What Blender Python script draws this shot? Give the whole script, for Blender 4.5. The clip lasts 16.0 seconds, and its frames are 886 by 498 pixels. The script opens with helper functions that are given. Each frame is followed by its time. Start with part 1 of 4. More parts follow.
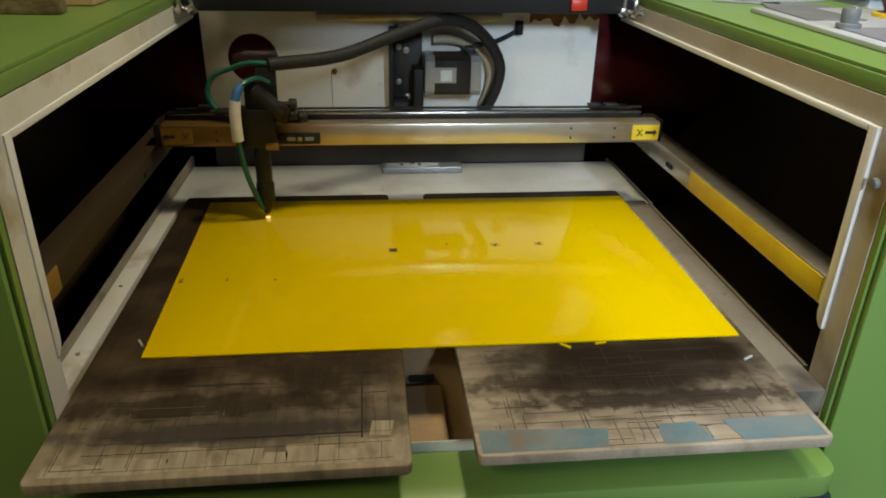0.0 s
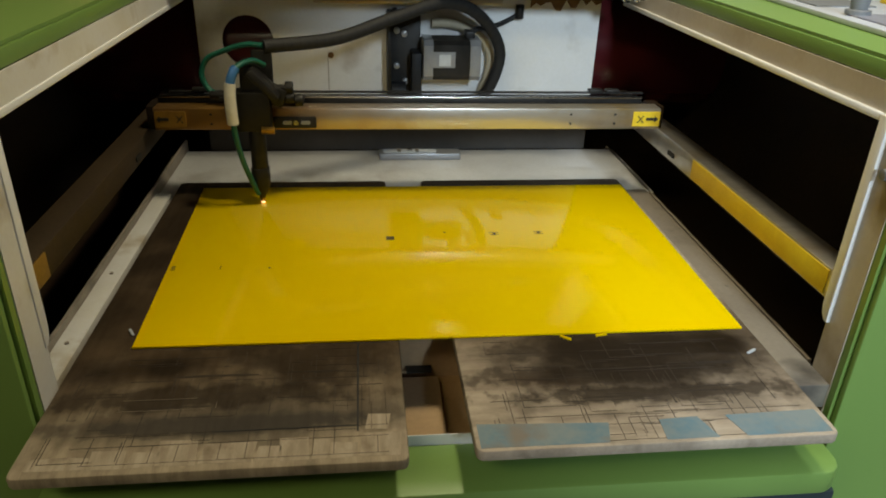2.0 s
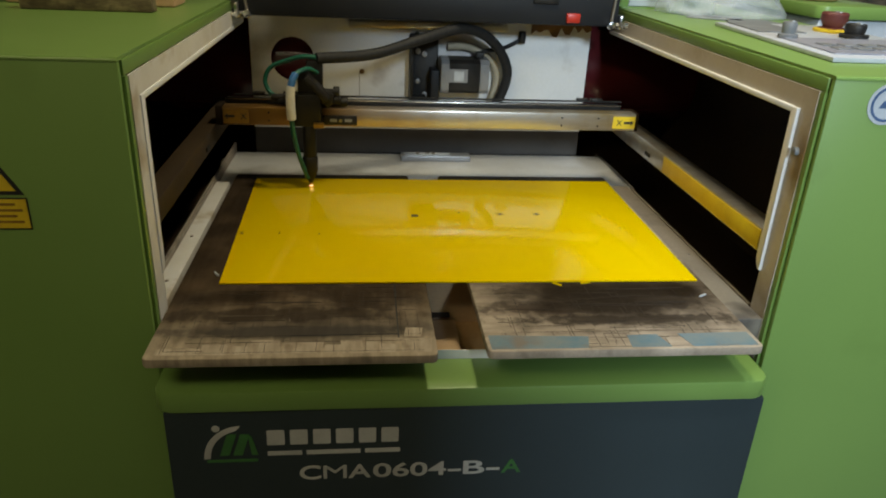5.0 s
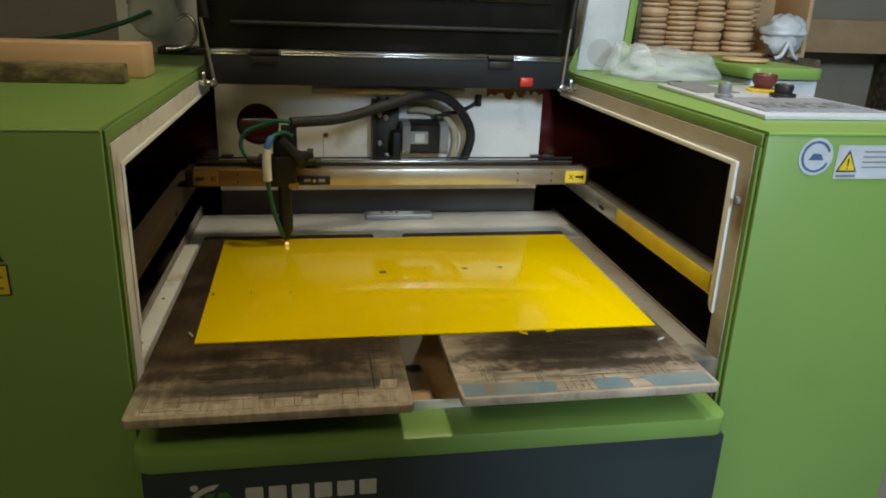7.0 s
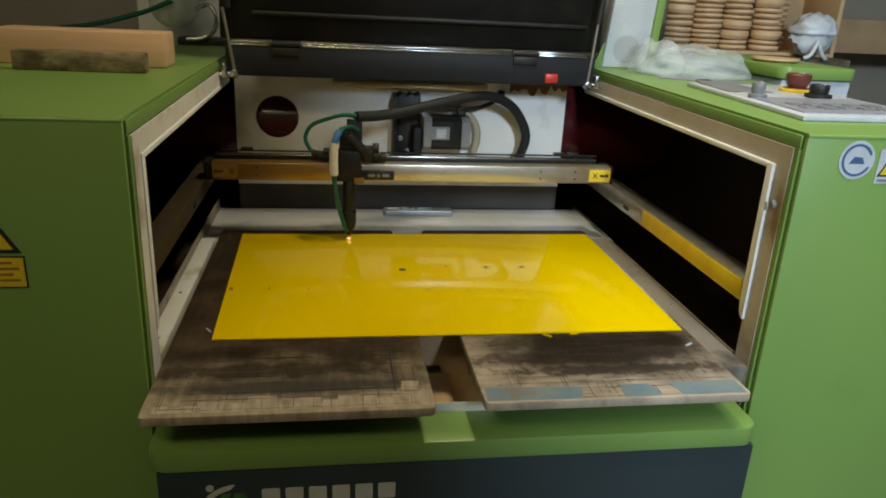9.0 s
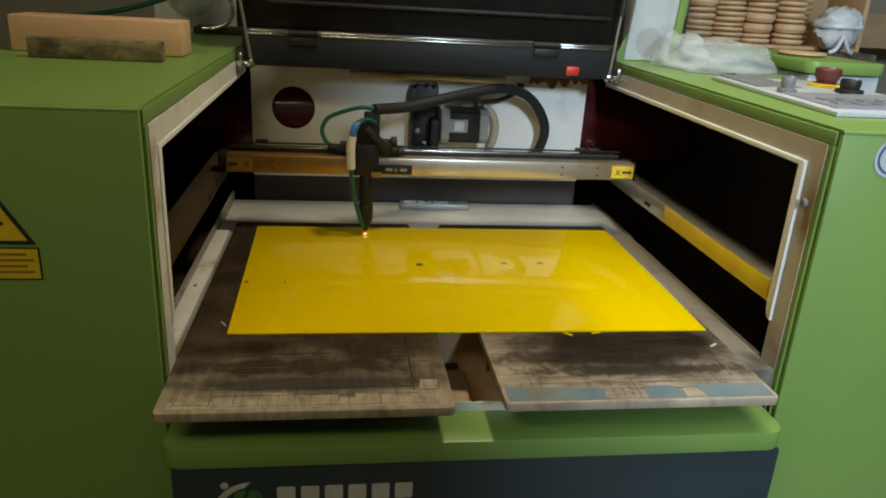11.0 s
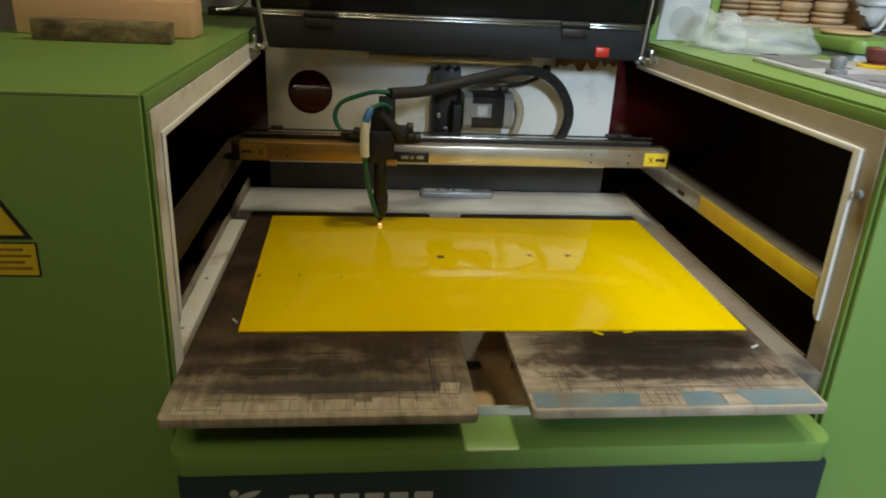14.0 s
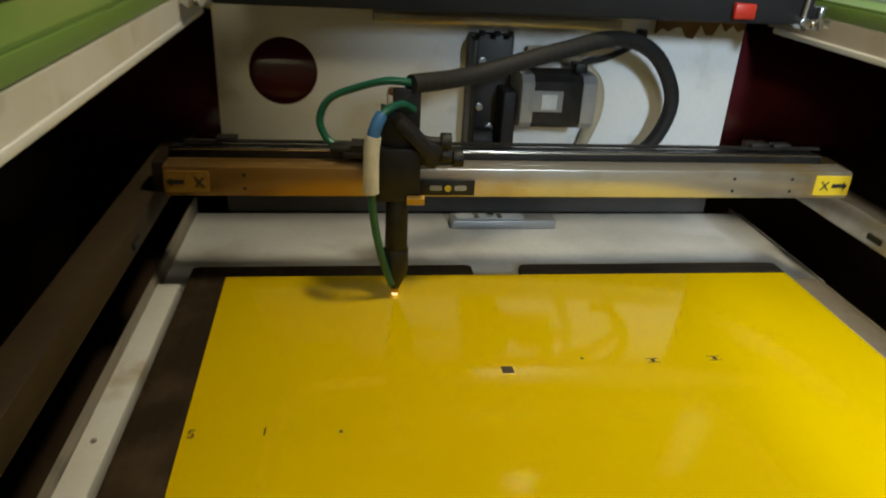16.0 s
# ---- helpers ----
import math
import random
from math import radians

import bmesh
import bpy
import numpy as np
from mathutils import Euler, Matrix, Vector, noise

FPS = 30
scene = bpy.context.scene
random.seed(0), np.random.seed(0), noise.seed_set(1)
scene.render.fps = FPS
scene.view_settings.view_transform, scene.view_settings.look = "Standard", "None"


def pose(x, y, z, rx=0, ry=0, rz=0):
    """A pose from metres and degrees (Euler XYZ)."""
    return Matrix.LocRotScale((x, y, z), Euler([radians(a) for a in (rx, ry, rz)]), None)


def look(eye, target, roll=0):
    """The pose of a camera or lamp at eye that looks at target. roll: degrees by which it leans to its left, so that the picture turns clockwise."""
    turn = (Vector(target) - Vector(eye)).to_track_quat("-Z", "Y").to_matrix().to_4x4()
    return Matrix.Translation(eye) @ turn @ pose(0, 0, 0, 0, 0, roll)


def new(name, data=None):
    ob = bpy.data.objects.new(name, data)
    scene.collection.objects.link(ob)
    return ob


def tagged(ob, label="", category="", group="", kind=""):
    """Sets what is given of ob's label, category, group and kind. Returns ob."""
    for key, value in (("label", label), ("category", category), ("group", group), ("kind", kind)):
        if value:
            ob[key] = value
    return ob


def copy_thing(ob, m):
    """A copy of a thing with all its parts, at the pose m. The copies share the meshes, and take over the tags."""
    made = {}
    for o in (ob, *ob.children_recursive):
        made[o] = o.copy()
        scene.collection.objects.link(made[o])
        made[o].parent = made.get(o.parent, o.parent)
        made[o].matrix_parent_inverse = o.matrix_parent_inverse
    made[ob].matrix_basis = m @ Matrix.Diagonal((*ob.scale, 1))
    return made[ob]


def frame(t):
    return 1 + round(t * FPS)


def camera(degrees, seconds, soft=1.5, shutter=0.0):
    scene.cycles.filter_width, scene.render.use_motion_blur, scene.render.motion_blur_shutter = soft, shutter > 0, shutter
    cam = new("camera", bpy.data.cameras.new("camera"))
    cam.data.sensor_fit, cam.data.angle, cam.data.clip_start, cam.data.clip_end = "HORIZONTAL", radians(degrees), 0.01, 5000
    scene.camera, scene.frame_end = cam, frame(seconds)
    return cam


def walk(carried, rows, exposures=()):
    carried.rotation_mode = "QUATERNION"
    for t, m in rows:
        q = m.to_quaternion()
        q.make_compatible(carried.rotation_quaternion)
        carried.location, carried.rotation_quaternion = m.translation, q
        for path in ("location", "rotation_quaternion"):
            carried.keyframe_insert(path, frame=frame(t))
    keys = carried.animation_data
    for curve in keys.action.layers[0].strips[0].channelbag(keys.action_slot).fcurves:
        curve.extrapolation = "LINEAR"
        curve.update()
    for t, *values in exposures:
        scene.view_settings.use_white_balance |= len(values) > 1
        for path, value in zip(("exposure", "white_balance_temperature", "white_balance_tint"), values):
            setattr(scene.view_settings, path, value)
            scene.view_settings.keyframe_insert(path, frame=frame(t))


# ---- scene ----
cam = camera(63.2, 16.0, soft=1.9, shutter=0.5)
PATH = [
    (0, (-0.079, -0.603, 1.195), (0.121, 1.192, 0.337), 1.3),
    (0.5, (-0.079, -0.598, 1.196), (0.126, 1.19, 0.323), 1.5),
    (1, (-0.08, -0.595, 1.194), (0.128, 1.192, 0.321), 1.7),
    (1.5, (-0.08, -0.592, 1.192), (0.129, 1.192, 0.313), 1.8),
    (2, (-0.08, -0.587, 1.191), (0.131, 1.19, 0.298), 1.9),
    (2.5, (-0.079, -0.582, 1.19), (0.143, 1.194, 0.298), 2.0),
    (3, (-0.082, -0.588, 1.17), (0.136, 1.18, 0.262), 2.4),
    (3.5, (-0.08, -0.614, 1.175), (0.099, 1.152, 0.254), 2.2),
    (5.8, (-0.148, -0.846, 1.201), (0.126, 0.984, 0.443), 3.2),
    (6, (-0.149, -0.844, 1.201), (0.146, 0.981, 0.436), 3.4),
    (6.5, (-0.144, -0.838, 1.202), (0.196, 0.977, 0.433), 3.6),
    (7, (-0.145, -0.83, 1.205), (0.189, 1.031, 0.554), 2.1),
    (7.5, (-0.144, -0.826, 1.204), (0.177, 1.041, 0.564), 1.9),
    (8, (-0.15, -0.82, 1.203), (0.167, 1.047, 0.557), 2.2),
    (8.5, (-0.153, -0.814, 1.202), (0.163, 1.048, 0.543), 2.6),
    (9, (-0.156, -0.806, 1.201), (0.146, 1.056, 0.537), 2.9),
    (9.5, (-0.16, -0.8, 1.199), (0.136, 1.058, 0.518), 3.3),
    (10, (-0.164, -0.79, 1.197), (0.124, 1.067, 0.514), 3.4),
    (12.5, (-0.165, -0.782, 1.198), (0.092, 1.076, 0.505), 3.1),
    (13, (-0.166, -0.774, 1.197), (0.086, 1.083, 0.498), 3.2),
    (13.5, (-0.166, -0.766, 1.195), (0.078, 1.088, 0.487), 3.4),
    (14, (-0.16, -0.734, 1.19), (0.057, 1.115, 0.461), 2.9),
    (14.5, (-0.134, -0.621, 1.186), (-0.014, 1.231, 0.442), 2.2),
    (15, (-0.125, -0.522, 1.185), (-0.109, 1.314, 0.393), 2.2),
    (15.5, (-0.149, -0.405, 1.173), (-0.051, 1.432, 0.388), 3.4),
    (16, (-0.183, -0.273, 1.151), (0.074, 1.517, 0.297), 3.2),
]
walk(cam, [(t, look(eye, target, roll)) for t, eye, target, roll in PATH])

# ---- light and exposure ----
world = bpy.data.worlds.new("hall")
scene.world = world
world.use_nodes = True
world.node_tree.nodes["Background"].inputs[0].default_value = (0.9, 0.92, 0.95, 1)
world.node_tree.nodes["Background"].inputs[1].default_value = 0.03
scene.view_settings.exposure = 0.0


def lamp(name, eye, target, watts, w, h, colour):
    data = bpy.data.lights.new(name, "AREA")
    data.shape, data.size, data.size_y, data.energy, data.color = "RECTANGLE", w, h, watts, colour
    ob = new(name, data)
    ob.matrix_world = look(eye, target)
    return ob


def cone_spot(name, eye, target, watts, cone, edge, radius, colour):
    """A spot light with a soft-edged cone."""
    data = bpy.data.lights.new(name, "SPOT")
    data.energy, data.spot_size, data.spot_blend, data.shadow_soft_size, data.color = watts, radians(cone), edge, radius, colour
    ob = new(name, data)
    ob.matrix_world = look(eye, target)
    return ob


lamp("tube_lamp", (0.2, 0.13, 2.0), (0.12, 0.1, 0.8), 7.8, 0.2, 0.07, (1.0, 0.88, 0.6))
# added warm fill for the left front, ledge and rear panel
lamp("warm_front_fill", (-0.9, -1.4, 2.35), (-0.1, 0.2, 0.9), 9, 1.0, 0.15, (1.0, 0.87, 0.54))
# added cool fill from the right, whitens the left post and interior
lamp("cool_side_fill", (1.9, -0.02, 1.95), (-0.1, 0.1, 0.9), 2.5, 0.25, 0.5, (0.8, 0.92, 1.0))
# added spot: its cone edge forms the shadow boundary across the sheet
cone_spot("boundary_spot", (0.5, -0.29, 2.0), (1.05, 0.0, 0.8), 18, 82, 0.13, 0.02, (0.9, 0.96, 1.0))
lamp("yard_daylight", (0.45, -3.2, 2.3), (0.35, 0.1, 0.9), 94, 0.3, 0.4, (0.7, 0.87, 1.0))

# ---- materials ----


def mat(name, base, second=None, rough=0.5, metal=0.0, scale=20.0, fine=200.0, mix=0.5, bump=0.1, stretch=(1, 1, 1), dirt=None, dirt_scale=6.0, dirt_at=0.6, coat=0.0, transmit=0.0, spec=0.5, glow=None, alpha=1.0):
    m = bpy.data.materials.new(name)
    m.use_nodes = True
    nt = m.node_tree
    n, l = nt.nodes, nt.links
    b = n["Principled BSDF"]
    b.inputs["Roughness"].default_value, b.inputs["Metallic"].default_value = rough, metal
    b.inputs["Coat Weight"].default_value, b.inputs["Transmission Weight"].default_value = coat, transmit
    b.inputs["Specular IOR Level"].default_value, b.inputs["Alpha"].default_value = spec, alpha
    second = second or tuple(c * 0.75 for c in base)
    co, mp = n.new("ShaderNodeTexCoord"), n.new("ShaderNodeMapping")
    mp.inputs["Scale"].default_value = stretch
    l.new(co.outputs["Object"], mp.inputs["Vector"])
    na, nb = n.new("ShaderNodeTexNoise"), n.new("ShaderNodeTexNoise")
    for t, s, d in ((na, scale, 4), (nb, fine, 3)):
        t.inputs["Scale"].default_value, t.inputs["Detail"].default_value = s, d
        l.new(mp.outputs[0], t.inputs["Vector"])
    ad = n.new("ShaderNodeMath")
    ad.operation = "MULTIPLY_ADD"
    ad.inputs[1].default_value = 0.35
    l.new(nb.outputs["Fac"], ad.inputs[0]), l.new(na.outputs["Fac"], ad.inputs[2])
    ra = n.new("ShaderNodeMapRange")
    ra.inputs["From Min"].default_value, ra.inputs["From Max"].default_value, ra.inputs["To Max"].default_value = 0.45, 0.9, mix * 2
    l.new(ad.outputs[0], ra.inputs["Value"])
    mx = n.new("ShaderNodeMix")
    mx.data_type = "RGBA"
    mx.inputs["A"].default_value, mx.inputs["B"].default_value = (*base, 1), (*second, 1)
    l.new(ra.outputs[0], mx.inputs["Factor"])
    colour = mx.outputs["Result"]
    if dirt:
        nd, rd, m2 = n.new("ShaderNodeTexNoise"), n.new("ShaderNodeMapRange"), n.new("ShaderNodeMix")
        nd.inputs["Scale"].default_value, nd.inputs["Detail"].default_value = dirt_scale, 6
        l.new(co.outputs["Object"], nd.inputs["Vector"])
        rd.inputs["From Min"].default_value, rd.inputs["From Max"].default_value = dirt_at - 0.08, dirt_at + 0.1
        l.new(nd.outputs["Fac"], rd.inputs["Value"]), l.new(rd.outputs[0], m2.inputs["Factor"])
        m2.data_type = "RGBA"
        m2.inputs["B"].default_value = (*dirt, 1)
        l.new(colour, m2.inputs["A"])
        colour = m2.outputs["Result"]
    l.new(colour, b.inputs["Base Color"])
    rr = n.new("ShaderNodeMapRange")
    rr.inputs["To Min"].default_value, rr.inputs["To Max"].default_value = rough * 0.8, min(1, rough * 1.25)
    l.new(na.outputs["Fac"], rr.inputs["Value"]), l.new(rr.outputs[0], b.inputs["Roughness"])
    if bump:
        bp = n.new("ShaderNodeBump")
        bp.inputs["Strength"].default_value, bp.inputs["Distance"].default_value = bump, 0.001
        l.new(nb.outputs["Fac"], bp.inputs["Height"]), l.new(bp.outputs[0], b.inputs["Normal"])
    if glow:
        b.inputs["Emission Color"].default_value, b.inputs["Emission Strength"].default_value = (*glow[:3], 1), glow[3]
    return m


GREEN = mat("green_powder_coat", (0.19, 0.315, 0.078), (0.168, 0.285, 0.067), rough=0.38, scale=3, fine=900, bump=0.04, dirt=(0.165, 0.275, 0.065), dirt_scale=9, dirt_at=0.7)
# CREAM with the right side's shade mixed into the colour, plus brown dirt
SHADECREAM = mat("shaded_cream_enamel", (0.58, 0.54, 0.48), (0.48, 0.43, 0.36), rough=0.42, scale=10, bump=0.05, dirt=(0.28, 0.2, 0.1), dirt_scale=9, dirt_at=0.6)
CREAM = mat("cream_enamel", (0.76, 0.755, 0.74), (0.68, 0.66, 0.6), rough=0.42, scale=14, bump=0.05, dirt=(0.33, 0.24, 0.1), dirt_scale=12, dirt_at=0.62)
LIPWHITE = mat("clean_white_enamel", (0.84, 0.84, 0.84), (0.78, 0.78, 0.77), rough=0.4, scale=12, bump=0.04)
WHITE = mat("white_enamel", (0.8, 0.8, 0.8), (0.7, 0.7, 0.69), rough=0.4, scale=8, bump=0.04, dirt=(0.42, 0.38, 0.34), dirt_scale=9, dirt_at=0.64)
BEDWHITE = mat("bed_enamel", (0.66, 0.67, 0.68), (0.5, 0.5, 0.5), rough=0.35, scale=9, bump=0.04, dirt=(0.3, 0.28, 0.26), dirt_scale=7, dirt_at=0.62)
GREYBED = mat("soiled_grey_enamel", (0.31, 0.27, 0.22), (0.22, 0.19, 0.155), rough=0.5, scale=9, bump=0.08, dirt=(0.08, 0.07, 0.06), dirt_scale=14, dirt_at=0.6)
NAVY = mat("navy_enamel", (0.028, 0.041, 0.046), (0.023, 0.034, 0.038), rough=0.38, scale=4, bump=0.03)
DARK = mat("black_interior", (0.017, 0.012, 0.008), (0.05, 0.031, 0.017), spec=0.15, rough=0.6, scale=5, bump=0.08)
BLACK = mat("black_anodised", (0.008, 0.008, 0.008), (0.02, 0.018, 0.016), spec=0.35, rough=0.45, scale=60, bump=0.08)
GREYDARK = mat("dark_grey_paint", (0.012, 0.014, 0.018), (0.018, 0.019, 0.022), spec=0.25, rough=0.5, scale=10, bump=0.05)
REDTUBE = mat("dark_red_gloss", (0.075, 0.011, 0.013), (0.055, 0.008, 0.01), rough=0.16, scale=10, bump=0.02)
YELLOW = mat("yellow_acrylic", (0.78, 0.55, 0.0), (0.75, 0.525, 0.0), rough=0.09, scale=4, fine=40, bump=0, spec=0.15)
STEEL = mat("worn_aluminium", (0.62, 0.6, 0.57), (0.5, 0.46, 0.4), rough=0.33, metal=0.85, scale=12, fine=250, stretch=(0.25, 4, 4), bump=0.05, dirt=(0.4, 0.27, 0.1), dirt_scale=7, dirt_at=0.6)
DARKSTEEL = mat("dark_brown_steel", (0.03, 0.02, 0.011), (0.06, 0.04, 0.02), rough=0.6, spec=0.25, metal=0.1, scale=12, bump=0.1)
DULLYELLOW = mat("dull_brownish_yellow", (0.35, 0.2, 0.02), (0.2, 0.1, 0.01), rough=0.6)
TAN = mat("tan_hose", (0.5, 0.43, 0.3), rough=0.6, scale=20)
GLASS = mat("clear_plastic_bowl", (0.85, 0.88, 0.85), rough=0.08, alpha=0.45, bump=0.0)
FOAM = mat("brown_sealant", (0.2, 0.11, 0.04), (0.12, 0.06, 0.02), rough=0.8, scale=40, bump=0.4)
BRASS = mat("brass", (0.7, 0.45, 0.12), rough=0.3, metal=1.0, scale=30)
CHROME = mat("chrome", (0.7, 0.7, 0.7), rough=0.2, metal=1.0, scale=30)
LABELY = mat("yellow_label", (0.75, 0.55, 0.02), (0.65, 0.45, 0.02), rough=0.5, scale=25)
INK = mat("black_ink", (0.015, 0.015, 0.015), rough=0.6)
RUBBER = mat("black_rubber", (0.012, 0.012, 0.013), (0.026, 0.026, 0.026), spec=0.3, rough=0.6, scale=40, fine=400, bump=0.3)
GREENTUBE = mat("green_air_tube", (0.01, 0.12, 0.08), rough=0.3, scale=30, bump=0.02)
BLUETAPE = mat("blue_tape", (0.04, 0.16, 0.42), rough=0.5, scale=30)
MOTTLED = mat("mottled_old_wood", (0.3, 0.24, 0.13), (0.12, 0.09, 0.05), rough=0.8, mix=0.6, scale=45, fine=200, stretch=(0.7, 2, 2), bump=0.3, dirt=(0.07, 0.05, 0.03), dirt_scale=38, dirt_at=0.58)
PAPER = mat("white_tape", (0.72, 0.7, 0.62), rough=0.6, scale=30)
WOOD = mat("pale_pine", (0.68, 0.44, 0.27), (0.58, 0.36, 0.21), rough=0.6, scale=9, fine=120, stretch=(0.4, 6, 6), bump=0.15)
OLDWOOD = mat("weathered_wood", (0.2, 0.16, 0.09), (0.05, 0.04, 0.025), rough=0.8, mix=0.7, scale=22, fine=160, stretch=(0.6, 2, 2), bump=0.3)
BAMBOO = mat("turned_wood", (0.66, 0.46, 0.28), (0.54, 0.35, 0.19), rough=0.5, scale=12, fine=150, bump=0.1)
TRAY = mat("brown_tray", (0.55, 0.36, 0.18), (0.4, 0.25, 0.11), rough=0.6, scale=12, bump=0.1, dirt=(0.04, 0.02, 0.01), dirt_scale=8)
CARD = mat("cardboard", (0.54, 0.37, 0.21), rough=0.75, scale=10)
PLASTER = mat("plaster_wall", (0.38, 0.35, 0.29), (0.29, 0.265, 0.215), rough=0.8, scale=3, fine=120)
CONCRETE = mat("concrete_floor", (0.2, 0.19, 0.18), (0.12, 0.11, 0.1), rough=0.75, scale=3, fine=90)
REDPLASTIC = mat("red_plastic", (0.6, 0.04, 0.02), rough=0.35)
REDPLASTIC_DULL = mat("dull_red_plastic", (0.13, 0.03, 0.024), rough=0.45)
BEAM = mat("brown_toned_aluminium", (0.72, 0.7, 0.66), (0.55, 0.5, 0.42), rough=0.3, metal=0.75, scale=10, fine=250, stretch=(0.25, 4, 4), bump=0.05, dirt=(0.42, 0.3, 0.12), dirt_scale=9, dirt_at=0.62)
GREYPLASTIC = mat("grey_plastic", (0.2, 0.21, 0.22), rough=0.45)
SILVER = mat("silver_panel", (0.36, 0.37, 0.39), (0.28, 0.29, 0.31), rough=0.3, metal=0.4)
FILM = mat("clear_polythene", (0.72, 0.78, 0.8), (0.64, 0.71, 0.74), rough=0.3, alpha=0.3, bump=0.1, scale=20)
STICKERW = mat("white_sticker", (0.56, 0.6, 0.65), rough=0.4)
STICKERB = mat("blue_print", (0.07, 0.13, 0.27), rough=0.4)
SPARK = mat("cutting_spark", (1, 0.8, 0.5), glow=(1, 0.6, 0.25, 1.6))
LOGOGREY = mat("silver_print", (0.58, 0.58, 0.55), rough=0.45)
LOGOGREEN = mat("green_print", (0.06, 0.2, 0.05), rough=0.45)
BLUEFILM = mat("worn_blue_film", (0.1, 0.2, 0.27), (0.2, 0.24, 0.25), rough=0.5, scale=24, mix=0.6, dirt=(0.2, 0.17, 0.14), dirt_scale=30, dirt_at=0.62)

# ---- building helpers ----


def box(x0, x1, y0, y1, z0, z1, r=0.0, seg=2, bm=None):
    bm = bm or bmesh.new()
    made = bmesh.ops.create_cube(bm, size=1)["verts"]
    for v in made:
        v.co = Vector(((x0 + x1) / 2 + v.co.x * (x1 - x0), (y0 + y1) / 2 + v.co.y * (y1 - y0), (z0 + z1) / 2 + v.co.z * (z1 - z0)))
    if r:
        edges = list({e for v in made for e in v.link_edges})
        bmesh.ops.bevel(bm, geom=edges, offset=r, segments=seg, profile=0.5, affect="EDGES")
    return bm


def rod(a, b, r, r2=None, n=20, bm=None, bev=0.0):
    bm = bm or bmesh.new()
    a, b = Vector(a), Vector(b)
    m = Matrix.Translation((a + b) / 2) @ (b - a).to_track_quat("Z", "Y").to_matrix().to_4x4()
    made = bmesh.ops.create_cone(bm, cap_ends=True, segments=n, radius1=r, radius2=r if r2 is None else r2, depth=(b - a).length, matrix=m)["verts"]
    if bev:
        rim = {e for v in made for e in v.link_edges if any(len(f.verts) > 4 for f in e.link_faces)}
        bmesh.ops.bevel(bm, geom=list(rim), offset=bev, segments=2, profile=0.5, affect="EDGES")
    return bm


def smooth_line(points, steps=8):
    """Catmull-Rom through the points."""
    p = [Vector(q) for q in points]
    p = [2 * p[0] - p[1], *p, 2 * p[-1] - p[-2]]
    out = []
    for i in range(1, len(p) - 2):
        for k in range(steps):
            t = k / steps
            out.append(0.5 * (2 * p[i] + (p[i + 1] - p[i - 1]) * t + (2 * p[i - 1] - 5 * p[i] + 4 * p[i + 1] - p[i + 2]) * t * t + (3 * p[i] - p[i - 1] - 3 * p[i + 1] + p[i + 2]) * t ** 3))
    return out + [p[-2]]


def tube(points, r, n=12, bm=None, ring=0.0):
    bm = bm or bmesh.new()
    rows, side = [], None
    for i, c in enumerate(points):
        d = (points[min(i + 1, len(points) - 1)] - points[max(i - 1, 0)]).normalized()
        side = d.orthogonal() if side is None else side - d * side.dot(d)
        side.normalize()
        up = d.cross(side)
        rr = r * (1 + ring * (i % 2))
        rows.append([bm.verts.new(c + rr * (side * math.cos(2 * math.pi * k / n) + up * math.sin(2 * math.pi * k / n))) for k in range(n)])
    for a, b in zip(rows, rows[1:]):
        for k in range(n):
            bm.faces.new((a[k], a[(k + 1) % n], b[(k + 1) % n], b[k]))
    bm.faces.new(rows[0][::-1]), bm.faces.new(rows[-1])
    return bm


def prism(outline, axis, a, b, r=0.0, bm=None):
    """A plate: the outline's two coordinates in the other axes, from a to b along axis."""
    bm = bm or bmesh.new()

    def at(p, v):
        return {"x": (v, p[0], p[1]), "y": (p[0], v, p[1]), "z": (p[0], p[1], v)}[axis]
    lo, hi = [bm.verts.new(at(p, a)) for p in outline], [bm.verts.new(at(p, b)) for p in outline]
    n = len(outline)
    fl, fh = bm.faces.new(lo[::-1]), bm.faces.new(hi)
    for i in range(n):
        bm.faces.new((lo[i], lo[(i + 1) % n], hi[(i + 1) % n], hi[i]))
    bmesh.ops.recalc_face_normals(bm, faces=bm.faces[:])
    if r:
        bmesh.ops.bevel(bm, geom=list(set(fl.edges) | set(fh.edges)), offset=r, segments=2, profile=0.5, affect="EDGES")
    return bm


def rounded(x0, x1, y0, y1, r, n=6, corners=(1, 1, 1, 1)):
    pts = []
    for (cx, cy, a0), on in zip(((x1 - r, y1 - r, 0), (x0 + r, y1 - r, 90), (x0 + r, y0 + r, 180), (x1 - r, y0 + r, 270)), corners):
        if on:
            pts += [(cx + r * math.cos(radians(a0 + 90 * k / n)), cy + r * math.sin(radians(a0 + 90 * k / n))) for k in range(n + 1)]
        else:
            pts.append((x1 if a0 in (0, 270) else x0, y1 if a0 in (0, 90) else y0))
    return pts


def lathe(profile, centre, n=28, bm=None):
    """Profile of (radius, z), turned about the upright axis."""
    bm = bm or bmesh.new()
    c = Vector(centre)
    rows = [[bm.verts.new(c + Vector((r * math.cos(2 * math.pi * k / n), r * math.sin(2 * math.pi * k / n), z))) for k in range(n)] for r, z in profile]
    for a, b in zip(rows, rows[1:]):
        for k in range(n):
            bm.faces.new((a[k], a[(k + 1) % n], b[(k + 1) % n], b[k]))
    bm.faces.new(rows[0][::-1]), bm.faces.new(rows[-1])
    bmesh.ops.recalc_face_normals(bm, faces=bm.faces[:])
    return bm


